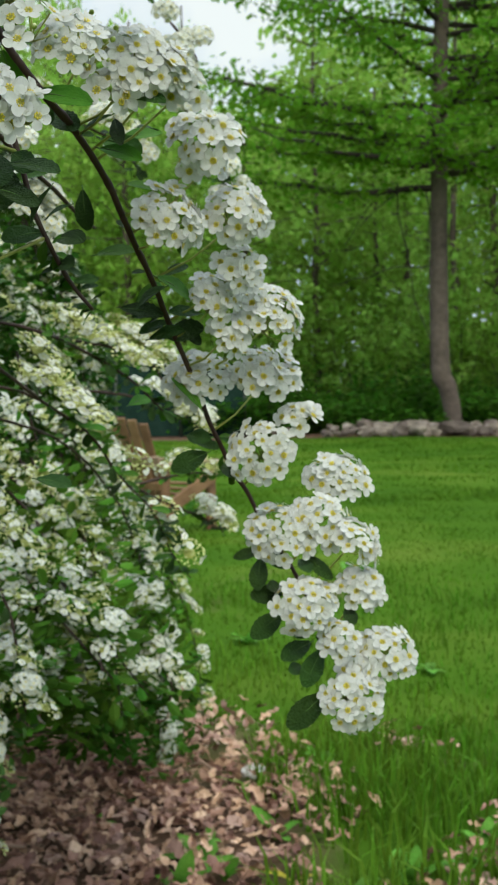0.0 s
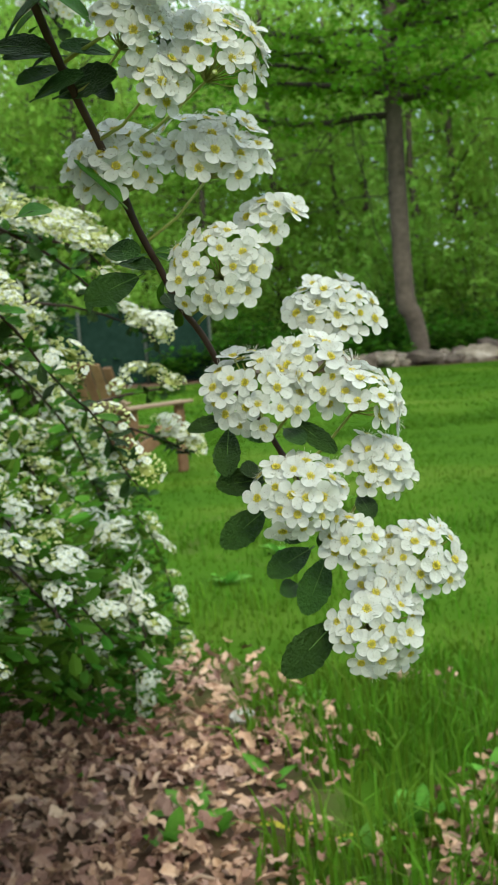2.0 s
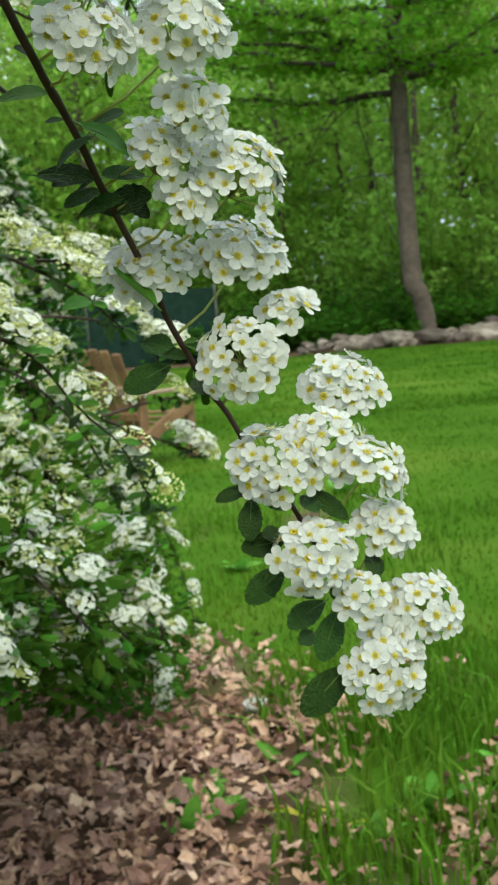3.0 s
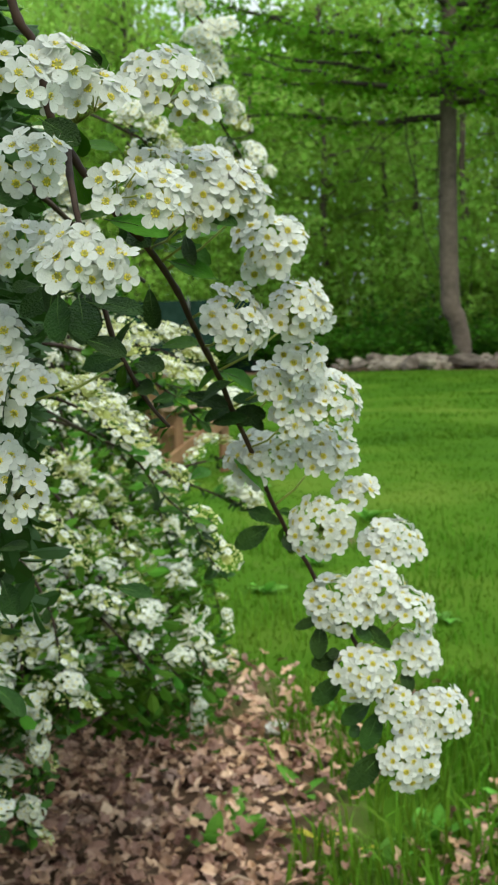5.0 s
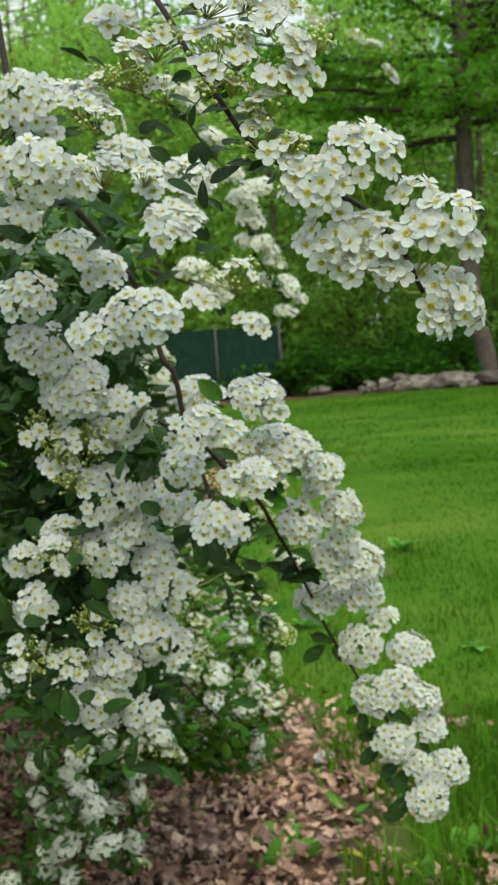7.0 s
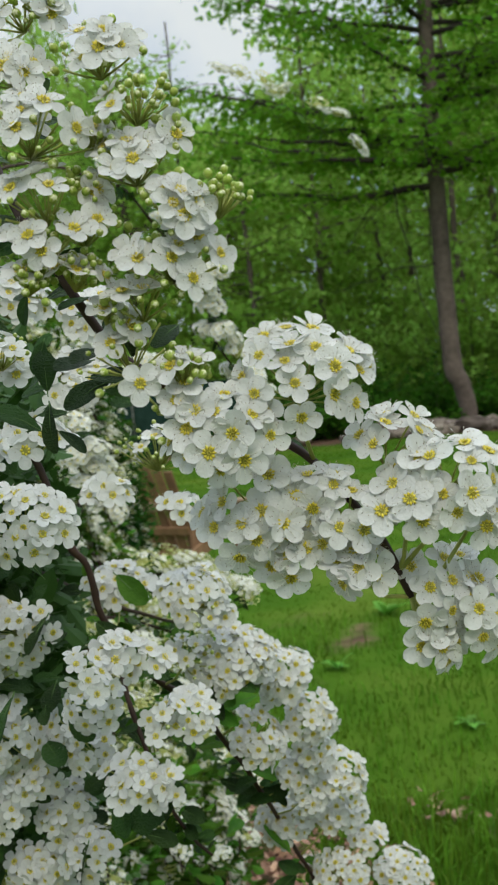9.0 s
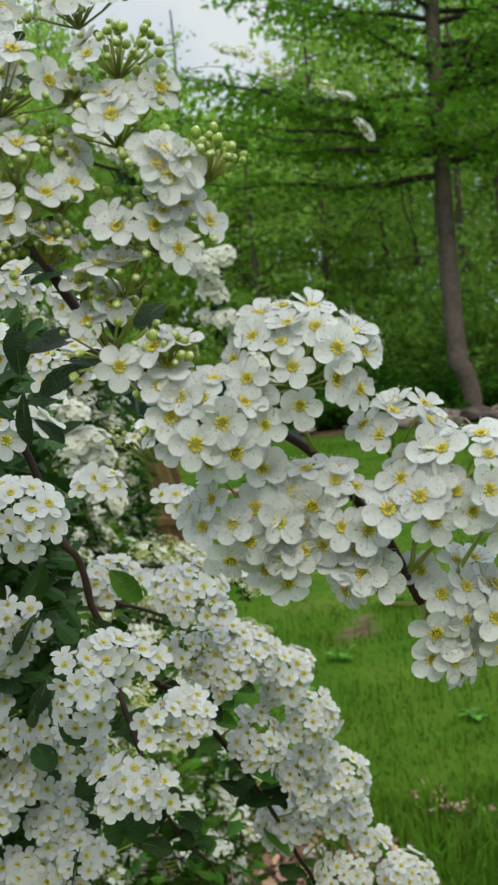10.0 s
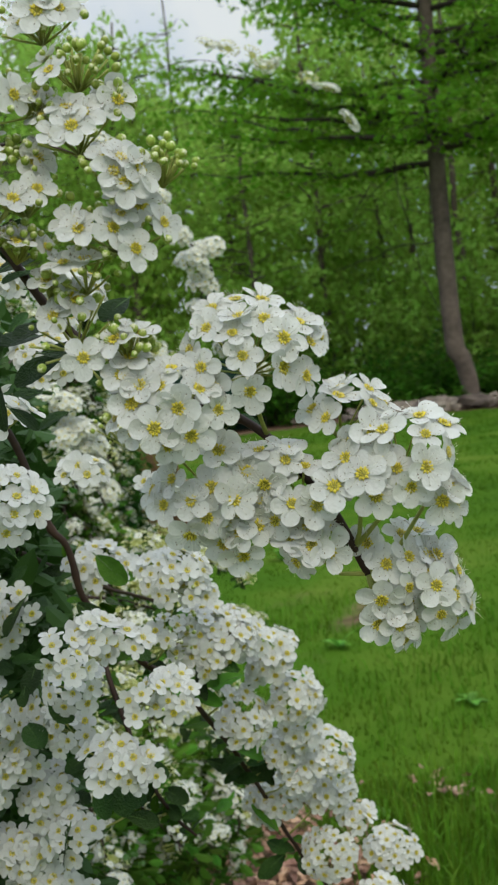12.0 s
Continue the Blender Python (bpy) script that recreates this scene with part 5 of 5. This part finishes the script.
def cane(seed, turn, z_top, z_end, out=0.0, heads=13, leafy=46):
    """A cane from the shrub's foot that rises, arches over and hangs; flower heads along its upper side."""
    rng = random.Random(seed)
    foot = Vector((-0.93 + rng.gauss(0, .10), 1.7 + rng.gauss(0, .18), 0.34))
    top = surface(turn, z_top, 0.10)
    a = surface(turn + rng.gauss(0, .04), z_top - 0.06, -0.01)
    e = surface(turn + rng.gauss(0, .08), z_end, -out)
    e.z = max(e.z, lowest(e.y))
    z_end = e.z
    mid = surface(turn + rng.gauss(0, .05), (z_top * 0.45 + z_end * 0.55), -0.02 - out * 0.4)
    rise = foot.lerp(top, 0.45) + Vector((0, 0, 0.22))
    pts = curve_points([foot, rise, top + Vector((0, 0, 0.02)), a, mid, e], 7)
    b = Build()
    b.tube(pts, [0.0028 - 0.0020 * k / (len(pts) - 1) for k in range(len(pts))], 5)
    ob = part("branch", b.mesh("branch", [BARK_TWIG], True), SHRUB)
    hang = pts[15:]
    budding = rng.uniform(0.5, 0.95)
    joined = []
    outward = Vector((math.cos(turn), math.sin(turn), 0))
    for k in range(heads):
        t = (k + rng.random() * 0.6) / heads * (len(hang) - 1.01)
        p = hang[int(t)].lerp(hang[int(t) + 1], t % 1)
        ax = outward * rng.uniform(0.2, 0.9) + Vector((rng.gauss(0, .3), rng.gauss(-0.15, .3), rng.uniform(0.5, 1.1)))
        r = rng.uniform(0.0090, 0.0135)
        q = p + ax.normalized() * rng.uniform(0.010, 0.022)
        m = Matrix.Translation(q) @ facing(ax, rng.uniform(0, 6.28)) @ Matrix.Diagonal((r * rng.uniform(1, 1.5), r, r * 0.6, 1))
        joined.append((rng.choice(FAR_ARRAYS[3:] if rng.random() < (budding if q.z > 0.80 else 0.2) else FAR_ARRAYS[:3]), np.array(m)))
    if joined:
        blossom(joined)
    leaves = Build()
    for _ in range(leafy):
        t = rng.random() ** 0.8 * (len(pts) - 9.01) + 8
        p = pts[int(t)].lerp(pts[int(t) + 1], t % 1)
        d = Vector((rng.gauss(0, 1), rng.gauss(0, 1), rng.gauss(-0.1, .6))).normalized()
        ln = rng.uniform(0.010, 0.020)
        base = p + d * rng.uniform(0.0, 0.030) + outward * rng.uniform(-0.01, 0.018)
        s = d.cross(Vector((rng.gauss(0, .5), rng.gauss(0, .5), 1))).normalized() * ln * 0.27
        up = d.cross(s).normalized() * ln * 0.08
        leaves.add([base, base + d * ln * 0.35 + s * 0.85 + up, base + d * ln * 0.75 + s * 0.9 + up, base + d * ln, base + d * ln * 0.75 - s * 0.9 + up, base + d * ln * 0.35 - s * 0.85 + up, base + d * ln * 0.5],
                   [(0, 6, 2, 1), (6, 3, 2), (0, 5, 4, 6), (6, 4, 3)])
    part("foliage", leaves.mesh("foliage", [LEAF_FAR]), ob)


def leaf_at(leaves, p, rng, lo=0.010, hi=0.022):
    d = Vector((rng.gauss(0.1, 1), rng.gauss(-0.2, 1), rng.gauss(-0.1, .6))).normalized()
    ln = rng.uniform(lo, hi)
    s = d.cross(Vector((rng.gauss(0, .5), rng.gauss(0, .5), 1))).normalized() * ln * 0.27
    up = d.cross(s).normalized() * ln * 0.08
    leaves.add([p, p + d * ln * 0.35 + s * 0.85 + up, p + d * ln * 0.75 + s * 0.9 + up, p + d * ln, p + d * ln * 0.75 - s * 0.9 + up, p + d * ln * 0.35 - s * 0.85 + up, p + d * ln * 0.5],
               [(0, 6, 2, 1), (6, 3, 2), (0, 5, 4, 6), (6, 4, 3)])


def inner_foliage():
    """Leaves that fill the shrub's body behind the flowers."""
    rng = random.Random(13)
    leaves = Build()
    for _ in range(22000):
        turn, z = radians(rng.uniform(-95, 80)), rng.uniform(0.40, 1.36)
        p = surface(turn, z, 0.0 + 0.25 * rng.random() ** 1.3)
        if p.z > lowest(p.y) + 0.04 - (0.3 if p.x < -0.3 else 0):
            leaf_at(leaves, p, rng)
    # the far side and the top
    for _ in range(7000):
        turn, z = radians(rng.uniform(80, 270)), rng.uniform(0.42, 1.5)
        leaf_at(leaves, surface(turn, z, 0.22 * rng.random()), rng, 0.02, 0.04)
    for _ in range(7000):
        p = surface(rng.uniform(0, 6.28), rng.uniform(1.3, 1.42), 0.75 * rng.random())
        if p.x < -0.42:
            leaf_at(leaves, p + Vector((0, 0, rng.gauss(0.03, .05))), rng, 0.02, 0.04)
    tagged(part("foliage", leaves.mesh("foliage", [LEAF_FAR]), SHRUB), kind="stuff")


inner_foliage()
deep_foliage()


rng = random.Random(9)
# sprays: three or four canes arch over together, with gaps between the sprays
for k in range(42):
    turn = radians(-84 + 156 * (k + rng.random()) / 42)
    z, fall, out = rng.uniform(0.78, 1.42), rng.uniform(0.2, 0.42), rng.uniform(-0.05, 0.035)
    for n in range(rng.choice((3, 3, 4))):
        cane(1000 + 10 * k + n, turn + rng.gauss(0, 0.022), z + rng.gauss(0, 0.018), z - fall + rng.gauss(0, 0.03), out + rng.gauss(0, 0.008), rng.randrange(11, 15), 240)


def tassel(seed, turn, z, length):
    """The hanging end of a cane: it leaves the body, bends over and hangs straight down, heads along it."""
    rng = random.Random(seed)
    out = Vector((math.cos(turn), math.sin(turn), 0))
    z = max(z, lowest(surface(turn, z).y) + 0.06)
    start, knee = surface(turn, z - 0.03, 0.14), surface(turn, z, 0.0)
    end = knee + out * 0.02 + Vector((0, 0, -length))
    end.z = max(end.z, lowest(end.y) - 0.01)
    pts = curve_points([start, knee + Vector((0, 0, 0.015)), knee.lerp(end, 0.35) + out * 0.018, knee.lerp(end, 0.7) + out * 0.012, end], 5)
    b = Build()
    b.tube(pts, [0.0018 - 0.0012 * k / (len(pts) - 1) for k in range(len(pts))], 5)
    ob = part("branch", b.mesh("branch", [BARK_TWIG], True), SHRUB)
    heads = []
    count = int(length / 0.019)
    for k in range(count):
        p = pts[5 + int((k + 0.6) / count * (len(pts) - 6))]
        ax = out * rng.uniform(0.5, 1.0) + Vector((rng.gauss(0, .3), rng.gauss(-.2, .3), rng.uniform(0.2, 0.8)))
        r = rng.uniform(0.008, 0.0125)
        m = Matrix.Translation(p + ax.normalized() * 0.012) @ facing(ax, rng.uniform(0, 6.28)) @ Matrix.Diagonal((r, r, r * 0.75, 1))
        heads.append((rng.choice(FAR_ARRAYS[:3]), np.array(m)))
    blossom(heads)
    leaves = Build()
    for _ in range(150):
        p = rng.choice(pts[2:])
        leaf_at(leaves, p + Vector((rng.gauss(0, .02), rng.gauss(0, .02), rng.gauss(0, .014))) - out * 0.004, rng, 0.009, 0.017)
    part("foliage", leaves.mesh("foliage", [LEAF_FAR]), ob)


for k in range(15):
    tassel(1300 + k, radians(-50 + 92 * (k + rng.random()) / 15), rng.uniform(0.60, 0.82), rng.uniform(0.06, 0.12))
for k in range(26):
    turn = radians(80 + 200 * k / 26)
    cane(1200 + k, turn, rng.uniform(0.9, 1.4), rng.uniform(0.3, 0.6), 0, 9, 60)
for k in range(22):
    turn = radians(95 + 170 * k / 22)
    cane(1500 + k, turn, rng.uniform(1.38, 1.52), rng.uniform(0.9, 1.2), 0, 12, 60)


def twig(ctrl, seed, heads, leafy, size=0.0105, label="", start=0.0, thick=1.0):
    """A thinner side twig that sticks out of the body, with leaves and a few heads."""
    rng = random.Random(seed)
    ob, pts = stem(ctrl, 0.0014 * thick, 0.0006 * thick, label=label)
    for _ in range(leafy):
        p = pts[int((rng.random() ** 0.6) * (len(pts) - 1))]
        d = Vector((rng.gauss(0.1, .6), rng.gauss(0, .6), rng.gauss(-0.1, .4))).normalized() * rng.uniform(0.007, 0.014)
        place_leaf(p + d * 0.1, p + d, ob, rng.choice(LEAVES + YOUNG * 2), (rng.gauss(0, .5), -0.5, 0.9))
    for k in range(heads):
        p = pts[int((start + (1 - start) * (k + 0.5) / heads) * (len(pts) - 1))]
        ax = Vector((rng.gauss(0.3, .3), rng.gauss(-.3, .3), 0.8))
        q = p + ax.normalized() * rng.uniform(0.008, 0.02)
        part("flower_head", rng.choice(FAR[2:]), SHRUB, Matrix.Translation(q) @ facing(ax, rng.uniform(0, 6.28)) @ Matrix.Diagonal((size * rng.uniform(1, 1.4), size, size * 0.6, 1)))


TWIGS = [[(-0.0448, 0.9583, 1.0144), (-0.0171, 0.9833, 1.0091), (0.0093, 1.0000, 1.0040), (0.0322, 1.0000, 0.9945), (0.0423, 1.0000, 0.9777)],
         [(-0.0589, 1.1667, 0.9756), (-0.0148, 1.2083, 0.9700), (0.0223, 1.2500, 0.9561), (0.0461, 1.2500, 0.9425), (0.0528, 1.2500, 0.9264)],
         [(-0.0130, 1.1667, 0.8956), (0.0094, 1.2083, 0.8770), (0.0381, 1.2333, 0.8613), (0.0607, 1.2500, 0.8488), (0.0718, 1.2500, 0.8395)],
         [(-0.0057, 1.1667, 0.8906), (0.0277, 1.1833, 0.8965), (0.0511, 1.2083, 0.8982), (0.0691, 1.2083, 0.8943)]]
for k, ctrl in enumerate(TWIGS):
    twig(ctrl, 710 + k, (13, 14, 9, 5)[k], (36, 36, 30, 30)[k], start=(0.3, 0.3, 0.6, 0.3)[k])
def under(*picked):
    return [Vector(SPRAY_FAR[k][:3]) + Vector((-0.004, 0.006, -0.013)) for k in picked]


twig([(-0.20, 0.90, 1.27), (-0.08, 0.95, 1.335)] + under(12, 11, 13, 1, 3, 5, 6, 7), 715, 0, 70)
twig([(-0.16, 0.90, 1.14), (-0.06, 0.98, 1.18)] + under(8, 9, 10), 716, 5, 40)
twig([(-0.14, 0.90, 1.09), (-0.06, 0.88, 1.14)] + under(14, 15, 16, 17, 18), 717, 5, 40)
# strands that hang to the litter
for k, picked in enumerate(((20, 21, 23), (25,), (22, 24))):
    low = [Vector(SPRAY_LOW[j][:3]) + Vector((-0.006, 0.01, -0.01)) for j in picked]
    twig([low[0] + Vector((-0.05, 0.02, 0.12)), low[0] + Vector((-0.012, 0.01, 0.06))] + low + [low[-1] + Vector((0.004, 0, -0.03))], 720 + k, 6, 40)
twig(STEM_TWIG, 700, 9, 70, thick=0.6)
twig(STEM_SKY, 702, 8, 8, 0.0085, "", 0.4, 0.22)
twig([(-0.10, 0.75, 1.02), (-0.02, 0.8, 1.01), (0.03, 0.84, 0.985), (0.06, 0.86, 0.955)], 704, 14, 60)
twig([(-0.12, 0.85, 0.98), (-0.05, 0.9, 0.975), (-0.01, 0.92, 0.95), (0.02, 0.93, 0.915)], 707, 12, 50)
twig([(-0.10, 1.0, 0.96), (-0.05, 1.1, 0.93), (-0.02, 1.2, 0.87), (-0.005, 1.25, 0.80)], 705, 14, 40)
twig([(-0.10, 1.7, 0.75), (-0.03, 1.75, 0.72), (0.0, 1.8, 0.62), (0.012, 1.8, 0.50)], 706, 14, 40)
